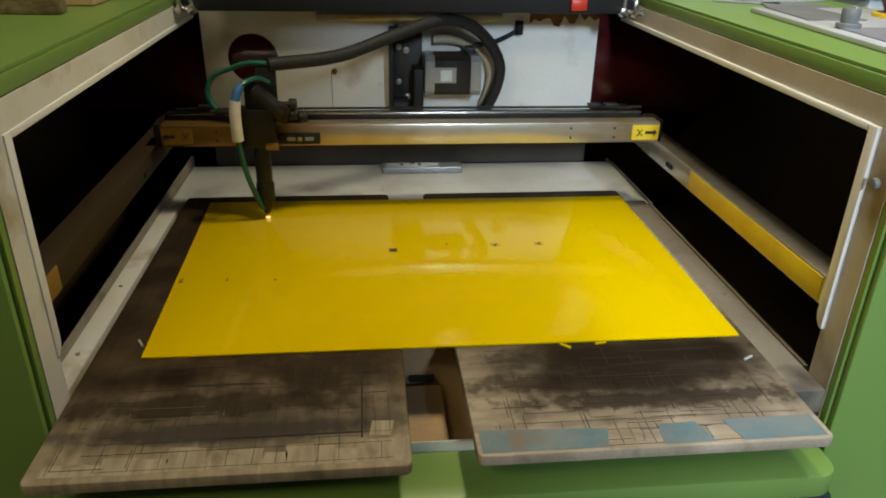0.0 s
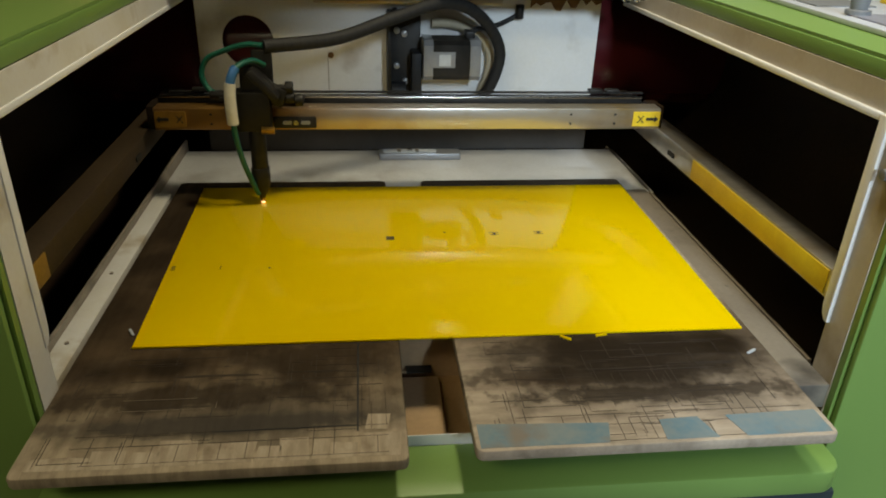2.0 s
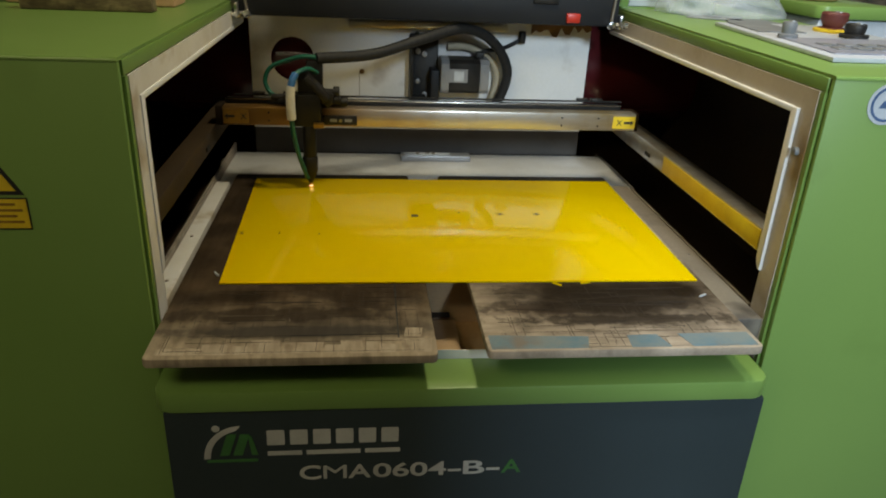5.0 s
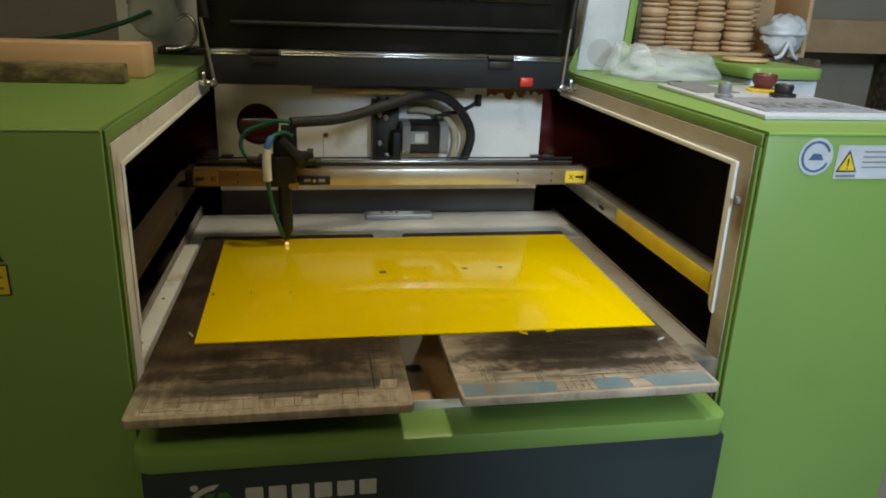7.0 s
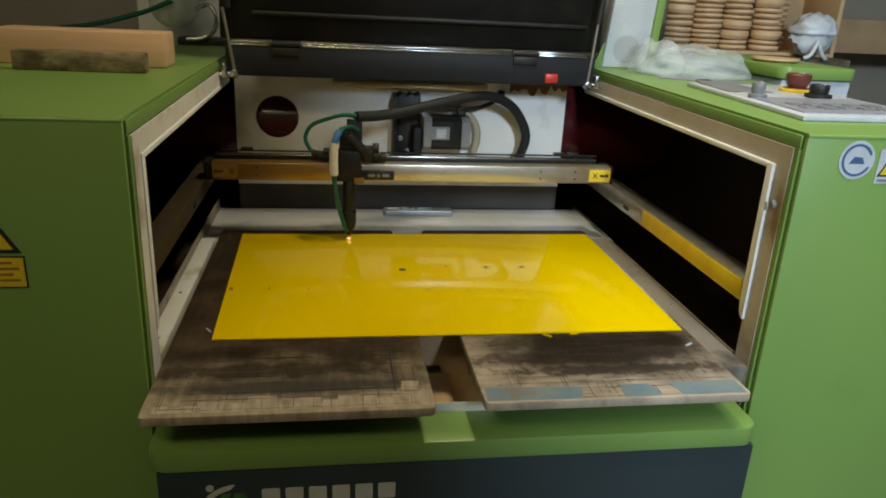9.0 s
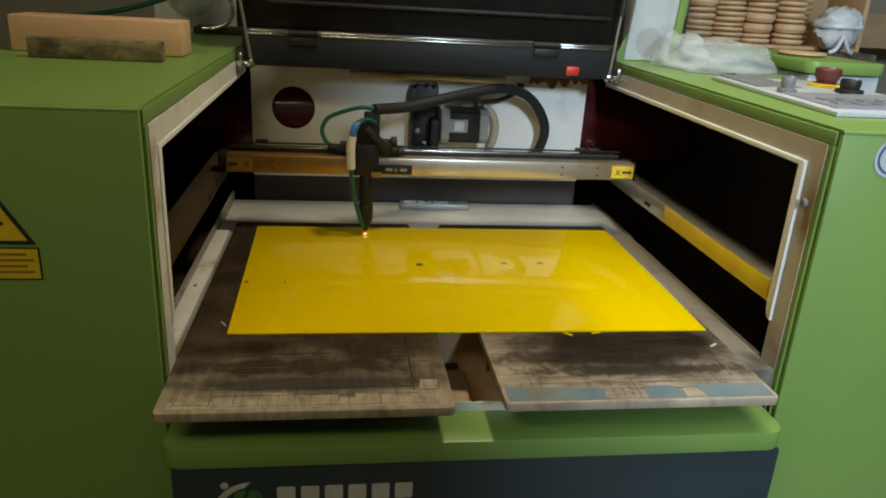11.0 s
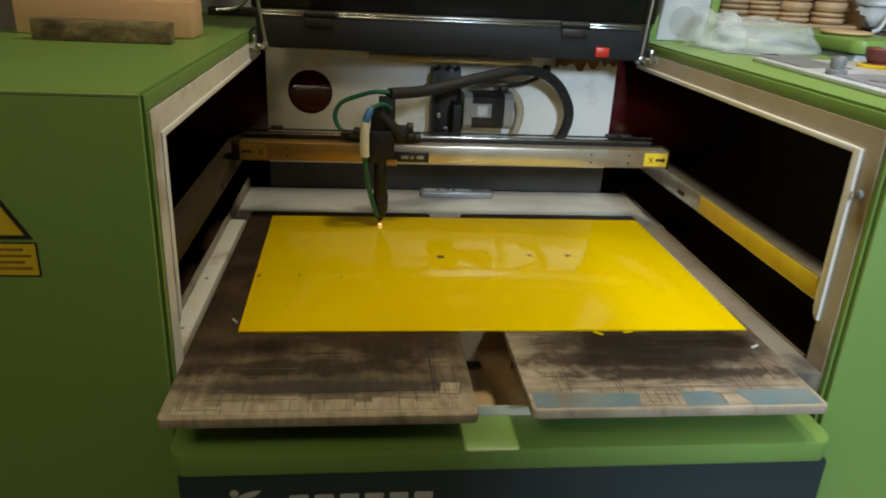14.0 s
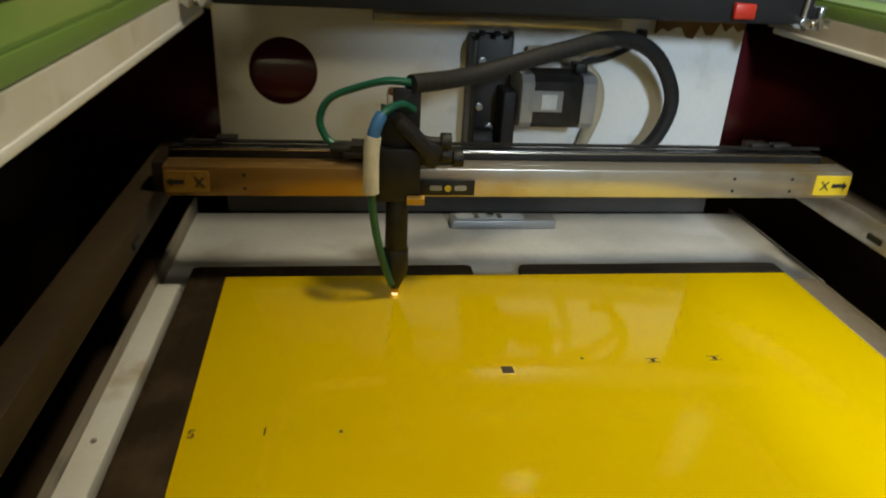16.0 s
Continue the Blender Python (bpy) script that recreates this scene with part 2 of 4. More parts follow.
def mesh_object(name, bm, material, smooth=40):
    me = bpy.data.meshes.new(name)
    bm.to_mesh(me)
    bm.free()
    me.materials.append(material)
    me.shade_smooth()
    me.set_sharp_from_angle(angle=radians(smooth))
    return new(name, me)


def base_of(ob):
    at = Vector()
    while ob:
        at += ob.location
        ob = ob.parent
    return at


def thing(name, at, label, category, group="", kind=""):
    ob = new(name)
    ob.empty_display_size = 0.05
    ob.location = at
    return tagged(ob, label, category, group, kind)


def part(name, bm, material, parent, label="", kind=""):
    bmesh.ops.translate(bm, verts=bm.verts[:], vec=-base_of(parent))
    ob = mesh_object(name, bm, material)
    ob.parent = parent
    return tagged(ob, label, kind=kind)


def single(name, bm, material, label="", category="", kind="", group=""):
    return tagged(mesh_object(name, bm, material), label, category, group, kind)


def place(bm, m):
    bmesh.ops.transform(bm, matrix=m, verts=bm.verts[:])
    return bm


# ---- the room ----
single("floor", box(-2.6, 2.6, -4.0, 2.3, -0.1, 0), CONCRETE, "worn grey concrete workshop floor", "floor", "structure")
single("ceiling", box(-2.6, 2.6, -1.8, 2.3, 2.9, 3.0), PLASTER, "plain dim workshop ceiling", "ceiling", "structure")
single("wall_north", box(-2.6, 2.6, 2.2, 2.3, 0, 2.9), PLASTER, "dim grey plaster wall behind the machines", "wall", "structure")
# unseen wall with an added opening; its edge keeps daylight off the left
south = single("wall_south", box(-2.6, 0.27, -1.8, -1.7, 0, 2.9), PLASTER, "unseen plaster wall, its opening added to shape the daylight", "wall", "structure")
part("wall_pier", box(1.35, 2.5, -1.8, -1.7, 0, 2.9), PLASTER, south)
part("lintel", box(0.27, 1.35, -1.8, -1.7, 2.5, 2.9), PLASTER, south)
single("wall_east", box(2.5, 2.6, -1.7, 2.2, 0, 2.9), PLASTER, "plain grey plaster wall", "wall", "structure")
single("wall_west", box(-2.6, -2.5, -1.7, 2.2, 0, 2.9), PLASTER, "plain grey plaster wall", "wall", "structure")

# ---- the laser cutter ----
cutter = thing("laser_cutter", (0, 0.3, 0), "lime green laser cutting machine with its lid open", "laser cutter")
TOP = 1.0795


FRAME_TOP = 1.061


def frame_bm(a, b):
    return prism([(-0.086, 0.735), (-0.056, 0.735), (-0.056, 1.037), (0.62, 1.037), (0.62, FRAME_TOP), (-0.086, FRAME_TOP)], "x", a, b)


def folded_top(lo, hi, r):
    """A top plate whose front edge is rolled down in a quarter round."""
    arc = [(-0.102 + r - r * math.cos(radians(a)), TOP - r + r * math.sin(radians(a))) for a in range(0, 91, 10)]
    return prism([(-0.102, TOP - r - 0.001), *arc, (0.66, TOP), (0.66, TOP - 0.003), (-0.0945, TOP - 0.003), (-0.0945, TOP - r - 0.001)], "x", lo, hi)


def post_lip(a, b):
    """The folded inner lip of the post, with its lower end rounded off."""
    return prism([(-0.0605, 1.037), (-0.049, 1.037), (-0.049, 0.856), (-0.051, 0.848), (-0.056, 0.842), (-0.0605, 0.842)], "x", a, b, 0.001)


def cabinet_side(s):
    x_in, x_out = (0.35, 0.62) if s > 0 else (-0.35, -0.66)
    lo, hi = min(x_in, x_out), max(x_in, x_out)
    fold = 0.003
    part("side_cabinet", box(lo, hi, -0.1015, -0.095, 0.05, TOP - fold - 0.0012, 0.001), GREEN, cutter, "lime green front door of the cabinet")
    part("outer_wall", box(x_out - 0.003, x_out + 0.003, -0.094, 0.72, 0.05, TOP - 0.004), GREEN, cutter)
    part("cabinet_top", folded_top(lo, hi, fold), GREEN, cutter, "lime green painted top plate")
    part("top_edge", box(x_in - 0.002, x_in + 0.002, -0.093, 0.66, FRAME_TOP + 0.0005, TOP - 0.0035, 0.001), GREEN, cutter)
    a, b = sorted((x_in - s * 0.0021, x_in - s * 0.004))
    # the right frame's shade is in its darker cream
    part("opening_frame", frame_bm(a, b), SHADECREAM if s > 0 else CREAM, cutter, "cream steel frame round the opening")
    a, b = sorted((x_in - s * 0.002, x_in - s * (0.008 if s > 0 else 0.0055)))
    part("post_edge", post_lip(a, b), LIPWHITE, cutter, "white folded edge")
    part("rail_edge", box(a, b, -0.0485, 0.60, 1.031, 1.0375, 0.0012), LIPWHITE, cutter, "white folded edge")
    part("cabinet_flank", box(x_in - 0.003, x_in + 0.003, -0.0938, -0.05, 0.05, 0.735), GREEN, cutter)
    part("green_return", box(x_in - 0.003, x_in + 0.003, -0.0938, -0.0862, 0.7352, FRAME_TOP), GREEN, cutter)
    # cavity wall, front and roof share one near-black brown
    part("cavity_wall", box(x_in + s * 0.20 - 0.003, x_in + s * 0.20 + 0.003, -0.078, 0.9, 0.70, 1.06), DARK, cutter, "near-black inner wall")
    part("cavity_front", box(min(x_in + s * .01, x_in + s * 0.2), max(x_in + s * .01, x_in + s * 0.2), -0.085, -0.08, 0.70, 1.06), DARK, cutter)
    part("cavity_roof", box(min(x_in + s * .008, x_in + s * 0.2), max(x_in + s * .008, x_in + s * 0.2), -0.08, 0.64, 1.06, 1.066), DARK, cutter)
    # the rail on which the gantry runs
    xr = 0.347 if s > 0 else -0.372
    # left rail and strip are dark brown, the right ones aluminium and yellow
    rail = part("guide_rail", box(min(xr, xr + s * 0.03), max(xr, xr + s * 0.03), -0.045, 0.62, 0.858, 0.888, 0.002), STEEL if s > 0 else DARKSTEEL, cutter, "worn aluminium guide rail")
    part("rail_cover", box(min(xr - s * 0.002, xr), max(xr - s * 0.002, xr), -0.04, 0.265 if s > 0 else 0.03, 0.861, 0.886, 0.0006), LABELY if s > 0 else DULLYELLOW, rail, "yellow printed strip")
    part("rail_slot", box(min(xr - s * 0.002, xr), max(xr - s * 0.002, xr), 0.325, 0.345, 0.866, 0.872), INK, rail)


cabinet_side(1)
cabinet_side(-1)
part("body_back", box(-0.66, 0.62, 0.9, 0.906, 0.05, 1.07), GREEN, cutter)
part("body_rear_top", box(-0.66, 0.62, 0.66, 0.9, TOP - 0.004, TOP), GREEN, cutter)
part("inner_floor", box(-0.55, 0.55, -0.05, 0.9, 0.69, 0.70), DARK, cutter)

# bed frame: white rear shelf, side flanges and the tray under the boards
bed = part("bed_frame", box(-0.376, 0.36, 0.40, 0.6035, 0.776, 0.786, 0.002), BEDWHITE, cutter, "white enamelled bed behind the boards")
part("bed_flange", box(-0.377, -0.354, -0.07, 0.40, 0.776, 0.793, 0.002), CREAM, bed, "pale strip of the bed frame")
# the right flange is grey-brown, the left one cream
part("bed_flange", box(0.3105, 0.3455, -0.087, 0.40, 0.764, 0.791, 0.002), GREYBED, bed, "grey-brown strip of the bed frame")
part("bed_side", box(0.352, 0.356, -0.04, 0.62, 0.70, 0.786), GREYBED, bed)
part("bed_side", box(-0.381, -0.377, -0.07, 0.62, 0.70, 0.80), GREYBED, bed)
part("tray_floor", box(-0.345, 0.30, -0.082, 0.40, 0.70, 0.705), TRAY, bed, "brown stained tray floor")
part("tray_front", box(-0.345, 0.33, -0.09, -0.082, 0.70, 0.742, 0.001), WHITE, bed)
part("cardboard_panel", box(-0.075, -0.006, -0.078, 0.045, 0.716, 0.72, 0.001), CARD, bed, "pale brown card in the tray")
part("tray_edge", box(-0.075, 0.03, -0.0912, -0.0902, 0.742, 0.757), WHITE, bed, "white folded tray edge")
part("tray_wall", box(-0.08, 0.03, 0.064, 0.074, 0.70, 0.784, 0.001), CARD, bed, "brown board under the bed")
part("tray_slot", box(-0.04, -0.012, 0.05, 0.062, 0.7205, 0.722), INK, bed)

# front lip and the navy door
lip = part("front_lip", prism(rounded(-0.346, 0.334, -0.152, -0.0915, 0.02, corners=(0, 0, 1, 1)), "z", 0.722, 0.747, 0.003), GREEN, cutter, "lime green front ledge with rounded corners")
door = part("front_door", box(-0.338, 0.332, -0.149, -0.12, 0.12, 0.722, 0.003), NAVY, cutter, "navy blue front panel with printed marks")

# rear wall of the chamber, with a round hole
def holed_plate(x0, x1, z0, z1, cx, cz, r, y0, y1, n=48):
    bm = bmesh.new()
    rings = []
    angles = sorted([2 * math.pi * k / n for k in range(n)] + [math.atan2(z - cz, x - cx) % (2 * math.pi) for x in (x0, x1) for z in (z0, z1)])
    n = len(angles)
    for y in (y0, y1):
        inner, outer = [], []
        for a in angles:
            c, s = math.cos(a), math.sin(a)
            f = min(((x1 if c > 0 else x0) - cx) / c if abs(c) > 1e-6 else 9, ((z1 if s > 0 else z0) - cz) / s if abs(s) > 1e-6 else 9)
            inner.append(bm.verts.new((cx + r * c, y, cz + r * s)))
            outer.append(bm.verts.new((cx + f * c, y, cz + f * s)))
        rings.append((inner, outer))
    for k in range(n):
        j = (k + 1) % n
        for inner, outer in rings:
            bm.faces.new((inner[k], inner[j], outer[j], outer[k]))
        bm.faces.new((rings[0][0][k], rings[0][0][j], rings[1][0][j], rings[1][0][k]))
        bm.faces.new((rings[0][1][k], rings[0][1][j], rings[1][1][j], rings[1][1][k]))
    bmesh.ops.recalc_face_normals(bm, faces=bm.faces[:])
    return bm


part("rear_panel", holed_plate(-0.337, 0.307, 0.836, 1.075, -0.26, 0.967, 0.040, 0.604, 0.608), WHITE, cutter, "white enamelled rear panel with a round hole")
# the gantry beam's shade on the panel, put into a dark grey colour
part("lower_rear_panel", box(-0.337, 0.307, 0.6065, 0.61, 0.7865, 0.8355), mat("beam_shaded_enamel", (0.055, 0.048, 0.042), (0.035, 0.03, 0.025), rough=0.6, scale=9, bump=0.08), cutter, "lower strip of the rear panel, the gantry's shade in its colour")
part("laser_tube_cover", rod((-0.56, 0.72, 0.94), (0.56, 0.72, 0.94), 0.1, n=48), REDTUBE, cutter, "glossy dark red tube cover")
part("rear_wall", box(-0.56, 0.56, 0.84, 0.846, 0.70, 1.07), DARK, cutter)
bar = part("rear_bar", box(-0.155, 0.142, 0.585, 0.603, 1.029, 1.042, 0.003), STEEL, cutter)
hinge_bar = part("hinge_beam", box(-0.335, 0.318, 0.49, 0.53, 1.055, 1.108, 0.003), GREYDARK, cutter, "dark grey beam under the lid hinge")
part("switch", box(0.224, 0.248, 0.482, 0.49, 1.06, 1.076, 0.002), REDPLASTIC, hinge_bar, "red interlock switch")

# lid
lid = part("lid", box(-0.345, 0.333, 0.512, 0.532, 1.114, 1.62, 0.004), mat("lid_black", (0.004, 0.004, 0.004), (0.008, 0.006, 0.005), spec=0.25, rough=0.4), cutter, "open lid, its sooty black inside seen")
part("lid_window", box(-0.29, 0.28, 0.508, 0.512, 1.205, 1.55, 0.002), mat("smoked_acrylic", (0.012, 0.008, 0.005), rough=0.2, spec=0.3, scale=6), lid, "smoked brown acrylic window")
part("lid_flange", box(-0.29, 0.30, 0.498, 0.512, 1.155, 1.162, 0.002), BLACK, lid)
for x0, x1 in ((-0.325, -0.262), (-0.205, 0.168), (0.205, 0.30)):
    part("hinge_strip", box(x0, x1, 0.488, 0.496, 1.106, 1.1085, 0.0006), CHROME, lid, "bright hinge strip")
    part("hinge_strip", box(x0, x1, 0.488, 0.496, 1.1105, 1.113, 0.0006), CHROME, lid, "bright hinge strip")
for x in (-0.234, 0.186):
    hinge = part("hinge", rod((x - 0.024, 0.49, 1.11), (x + 0.024, 0.49, 1.11), 0.006), BLACK, lid, "black barrel hinge")
    part("hinge_leaf", box(x - 0.022, x + 0.022, 0.486, 0.49, 1.09, 1.104, 0.001), BLACK, hinge)
for s, x, y in ((-1, -0.32, 0.488), (1, 0.305, 0.486)):
    strut = part("gas_strut", rod((x, y, 1.06), (x - 0.004 + s * 0.012, y, 1.165), 0.0026, n=12), mat("strut_steel", (0.42, 0.38, 0.33), rough=0.35, metal=0.8), cutter, "thin gas strut rod")
    part("strut_cylinder", rod((x + s * 0.008, y, 1.165), (x + s * 0.03, y, 1.38), 0.006, n=14), BLACK, strut)
    part("strut_joint", rod((x, y - 0.008, 1.058), (x, y + 0.008, 1.058), 0.007, n=14, bev=0.001), CHROME, strut)
    part("strut_bracket", box(x - 0.004 + s * 0.016, x + 0.004 + s * 0.016, y - 0.01, y + 0.012, 1.052, 1.076, 0.002), CHROME, strut)
    part("bolt", rod((x, y, 1.058), (x + s * 0.03, y, 1.058), 0.005, n=10), CHROME, strut)

# motor, bracket and pipes on the rear panel
bracket = part("motor_bracket", prism(rounded(-0.042, 0.012, 0.87, 1.02, 0.003), "y", 0.588, 0.6035, 0.001), BLACK, cutter, "black bracket plate on the rear panel")
part("side_plate", box(-0.042, -0.036, 0.555, 0.588, 0.89, 1.018, 0.001), BLACK, bracket)
part("tension_arm", box(-0.004, 0.012, 0.545, 0.588, 0.88, 0.962, 0.002), GREYDARK, bracket)
for x in (-0.03, -0.012, 0.004):
    part("bolt", rod((x, 0.575, 1.02), (x, 0.575, 1.026), 0.004, n=6), BLACK, bracket)
for x, z in ((-0.026, 0.99), (-0.026, 0.935), (-0.012, 0.91), (-0.014, 0.985)):
    part("bolt", rod((x, 0.58, z), (x, 0.588, z), 0.005, n=10, bev=0.001), SILVER, bracket)
part("pulley", rod((-0.036, 0.565, 0.9), (-0.012, 0.565, 0.9), 0.014, n=20, bev=0.001), GREYDARK, bracket)


def octagon(y0, y1, z0, z1, c):
    return [(y0 + c, z0), (y1 - c, z0), (y1, z0 + c), (y1, z1 - c), (y1 - c, z1), (y0 + c, z1), (y0, z1 - c), (y0, z0 + c)]


motor = part("stepper_motor", prism(octagon(0.53, 0.588, 0.924, 0.984, 0.006), "x", 0.028, 0.085, 0.0006), BLACK, cutter, "black stepper motor with silver end caps")
part("end_cap", prism(octagon(0.529, 0.589, 0.923, 0.985, 0.008), "x", 0.013, 0.028, 0.001), SILVER, motor, "brushed silver end cap")
part("end_cap", prism(octagon(0.529, 0.589, 0.923, 0.985, 0.008), "x", 0.085, 0.102, 0.001), SILVER, motor, "brushed silver end cap")
plate = part("motor_label", box(0.024, 0.062, 0.528, 0.5295, 0.944, 0.968), SILVER, motor, "grey printed motor label")
part("printed_mark", box(0.037, 0.055, 0.5272, 0.528, 0.947, 0.964), STICKERW, plate)
part("motor_shaft", rod((0.004, 0.56, 0.953), (0.013, 0.56, 0.953), 0.006, n=12), CHROME, motor)
part("motor_plug", box(0.08, 0.094, 0.55, 0.575, 0.985, 0.995, 0.001), BLACK, motor)
part("cable", tube(smooth_line([(0.087, 0.565, 0.99), (0.1, 0.57, 0.996), (0.125, 0.585, 0.997), (0.15, 0.597, 1.004), (0.17, 0.6, 1.015), (0.172, 0.6, 1.022)]), 0.004), RUBBER, motor)
part("cable_gland", rod((0.172, 0.598, 1.008), (0.172, 0.598, 1.03), 0.007, n=12, bev=0.001), BLACK, cutter)
part("tan_hose", tube(smooth_line([(0.03, 0.594, 1.0), (0.06, 0.594, 1.0), (0.095, 0.594, 0.99), (0.122, 0.594, 0.965), (0.127, 0.594, 0.93), (0.115, 0.594, 0.89), (0.105, 0.594, 0.85)]), 0.0075), TAN, cutter, "tan flexible hose behind the motor")
part("panel_screw", rod((-0.131, 0.6, 0.947), (-0.131, 0.604, 0.947), 0.005, n=12, bev=0.001), FOAM, cutter)
part("panel_seam", box(-0.1365, -0.1355, 0.6025, 0.604, 0.85, 0.945), GREYBED, cutter)


def sealant(x0, x1, z0, z1, seed):
    rnd, pts = random.Random(seed), []
    n = 14
    for k in range(n + 1):
        pts.append((x0 + (x1 - x0) * k / n, z0 + rnd.uniform(-0.35, 0.35) * (z1 - z0)))
    return prism(pts + [(x1, z1), (x0, z1)], "y", 0.6, 0.604, 0.0008)


part("sealant", sealant(0.19, 0.306, 1.031, 1.062, 3), FOAM, cutter, "brown sealant smeared along the panel edge")
clamp = part("bed_clamp", prism(rounded(-0.056, 0.08, 0.55, 0.578, 0.004), "z", 0.7862, 0.797, 0.0015), SILVER, cutter, "soiled metal clamp plate on the rear bed")
part("slot", prism(rounded(-0.05, 0.04, 0.556, 0.572, 0.007), "z", 0.7972, 0.7985), STICKERW, clamp)
part("slot_bar", box(0.004, 0.01, 0.556, 0.572, 0.7986, 0.7995), GREYBED, clamp)
part("slot_bar", box(-0.026, -0.02, 0.556, 0.572, 0.7986, 0.7995), GREYBED, clamp)
part("bolt", rod((-0.005, 0.564, 0.7985), (-0.005, 0.564, 0.802), 0.005, n=6), CHROME, clamp)
for x, y, z in ((-0.366, 0.02, 0.793), (-0.366, 0.16, 0.793), (0.333, 0.1, 0.791)):
    part("bed_screw", rod((x, y, z), (x, y, z + 0.0012), 0.0022, n=10), GREYBED, bed)
part("frame_screw", rod((0.345, -0.074, 0.993), (0.34, -0.074, 0.993), 0.005, n=12, bev=0.001), GREYPLASTIC, cutter)

# printed marks on the front door: plain shapes and bars
Y = -0.1494


def mark(name, bm, material):
    return part(name, bm, material, door)


arc = [(-0.3 + 0.041 * (1 - math.cos(radians(a))), 0.66 + 0.043 * math.sin(radians(a))) for a in range(0, 91, 10)]
arc += [(-0.293 + 0.034 * (1 - math.cos(radians(a))), 0.66 + 0.037 * math.sin(radians(a))) for a in range(80, -1, -10)]
mark("emblem_arc", prism(arc, "y", Y - 0.0006, Y), LOGOGREY)
mark("emblem_dot", rod((-0.285, Y - 0.0006, 0.70), (-0.285, Y, 0.70), 0.0042), LOGOGREY)
for x in (-0.277, -0.263):
    mark("emblem_stroke", prism([(x - 0.006, 0.664), (x + 0.004, 0.664), (x + 0.013, 0.692), (x + 0.003, 0.692)], "y", Y - 0.0006, Y), LOGOGREEN)
mark("emblem_foot", prism([(-0.249, 0.664), (-0.242, 0.664), (-0.248, 0.688), (-0.252, 0.692)], "y", Y - 0.0006, Y), LOGOGREEN)
mark("printed_bar", box(-0.297, -0.243, Y - 0.0006, Y, 0.655, 0.6585), LOGOGREEN)
for k in range(6):
    x = -0.232 + 0.0248 * k
    mark("printed_bar", prism(rounded(x, x + 0.019, 0.6765, 0.696, 0.002), "y", Y - 0.0006, Y), LOGOGREY)
for x0, x1 in ((-0.232, -0.195), (-0.19, -0.131), (-0.126, -0.087)):
    mark("printed_bar", box(x0, x1, Y - 0.0006, Y, 0.6625, 0.668), LOGOGREY)
for glyph, x0, x1 in (("C", -0.1985, -0.175), ("M", -0.1725, -0.1465), ("A", -0.1445, -0.1195), ("0", -0.117, -0.0965), ("6", -0.095, -0.0765), ("0", -0.075, -0.0555), ("4", -0.0545, -0.034), ("-", -0.032, -0.017), ("B", -0.0145, 0.0105), ("-", 0.0125, 0.028), ("A", 0.03, 0.053)):
    letter = bpy.data.curves.new("printed_letter", "FONT")
    letter.body, letter.size, letter.extrude, letter.offset = glyph, 0.0265, 0.0003, 0.0 if glyph == "M" else 0.0004
    me = bpy.data.meshes.new_from_object(bpy.data.objects.new("printed_letter", letter))
    wide = [v.co.x for v in me.vertices]
    grow = (x1 - x0) / (max(wide) - min(wide))
    me.transform(Matrix.Translation(Vector((x0 - min(wide) * grow, Y - 0.0003, 0.6275)) - base_of(door)) @ pose(0, 0, 0, 90, 0, 0) @ Matrix.Diagonal((grow, 1, 1, 1)))
    me.materials.append(LOGOGREEN if x0 > 0.029 else LOGOGREY)
    ob = new("printed_letter", me)
    ob.parent = door

# stickers on the cabinet fronts
F = -0.1019


def disc(x, z, r, y, d=0.0005):
    return rod((x, y - d, z), (x, y, z), r, n=40)


round_label = part("round_sticker", disc(0.413, 1.052, 0.0215, F), STICKERW, cutter, "round blue and white sticker")
ring = bmesh.new()
for k in range(30):
    a0, a1 = radians(20 + k * 10.5), radians(20 + (k + 1) * 10.5)
    pts = [(0.413 + r * math.cos(a), 1.052 + r * math.sin(a)) for r, a in ((0.0155, a0), (0.0182, a0), (0.0182, a1), (0.0155, a1))]
    prism(pts, "y", F - 0.0010, F - 0.0005, bm=ring)
part("blue_ring", ring, STICKERB, round_label)
part("blue_mark", prism([(0.404, 1.048), (0.423, 1.048), (0.419, 1.055), (0.409, 1.056)], "y", F - 0.0010, F - 0.0005), STICKERB, round_label)


def triangle(x, z, w, h, r, y, d):
    return prism([(x - w / 2, z), (x + w / 2, z), (x, z + h)], "y", y - d, y)


warn = part("warning_label", box(0.44, 0.53, F - 0.0005, F, 1.026, 1.065), STICKERW, cutter, "white warning label with a yellow triangle")
part("frame_line", triangle(0.455, 1.034, 0.027, 0.026, 0, F - 0.0005, 0.0004), INK, warn)
part("triangle", triangle(0.455, 1.036, 0.021, 0.020, 0, F - 0.0009, 0.0004), LABELY, warn)
part("exclamation_bar", box(0.4543, 0.4557, F - 0.0018, F - 0.0013, 1.041, 1.05), INK, warn)
part("exclamation_dot", box(0.4543, 0.4557, F - 0.0018, F - 0.0013, 1.0375, 1.039), INK, warn)
for k, (x0, x1) in enumerate(((0.474, 0.522), (0.474, 0.515), (0.474, 0.524), (0.474, 0.51))):
    part("printed_bar", box(x0, x1, F - 0.0009, F - 0.0005, 1.057 - 0.006 * k, 1.0585 - 0.006 * k), GREYPLASTIC, warn)
part("printed_bar", box(0.443, 0.468, F - 0.0009, F - 0.0005, 1.028, 1.031), GREYPLASTIC, warn)
warn = part("laser_warning_sign", triangle(-0.497, 0.947, 0.088, 0.074, 0, F, 0.0005), INK, cutter, "yellow triangular warning sign with black border")
part("triangle", triangle(-0.497, 0.951, 0.074, 0.062, 0, F - 0.0005, 0.0004), LABELY, warn)
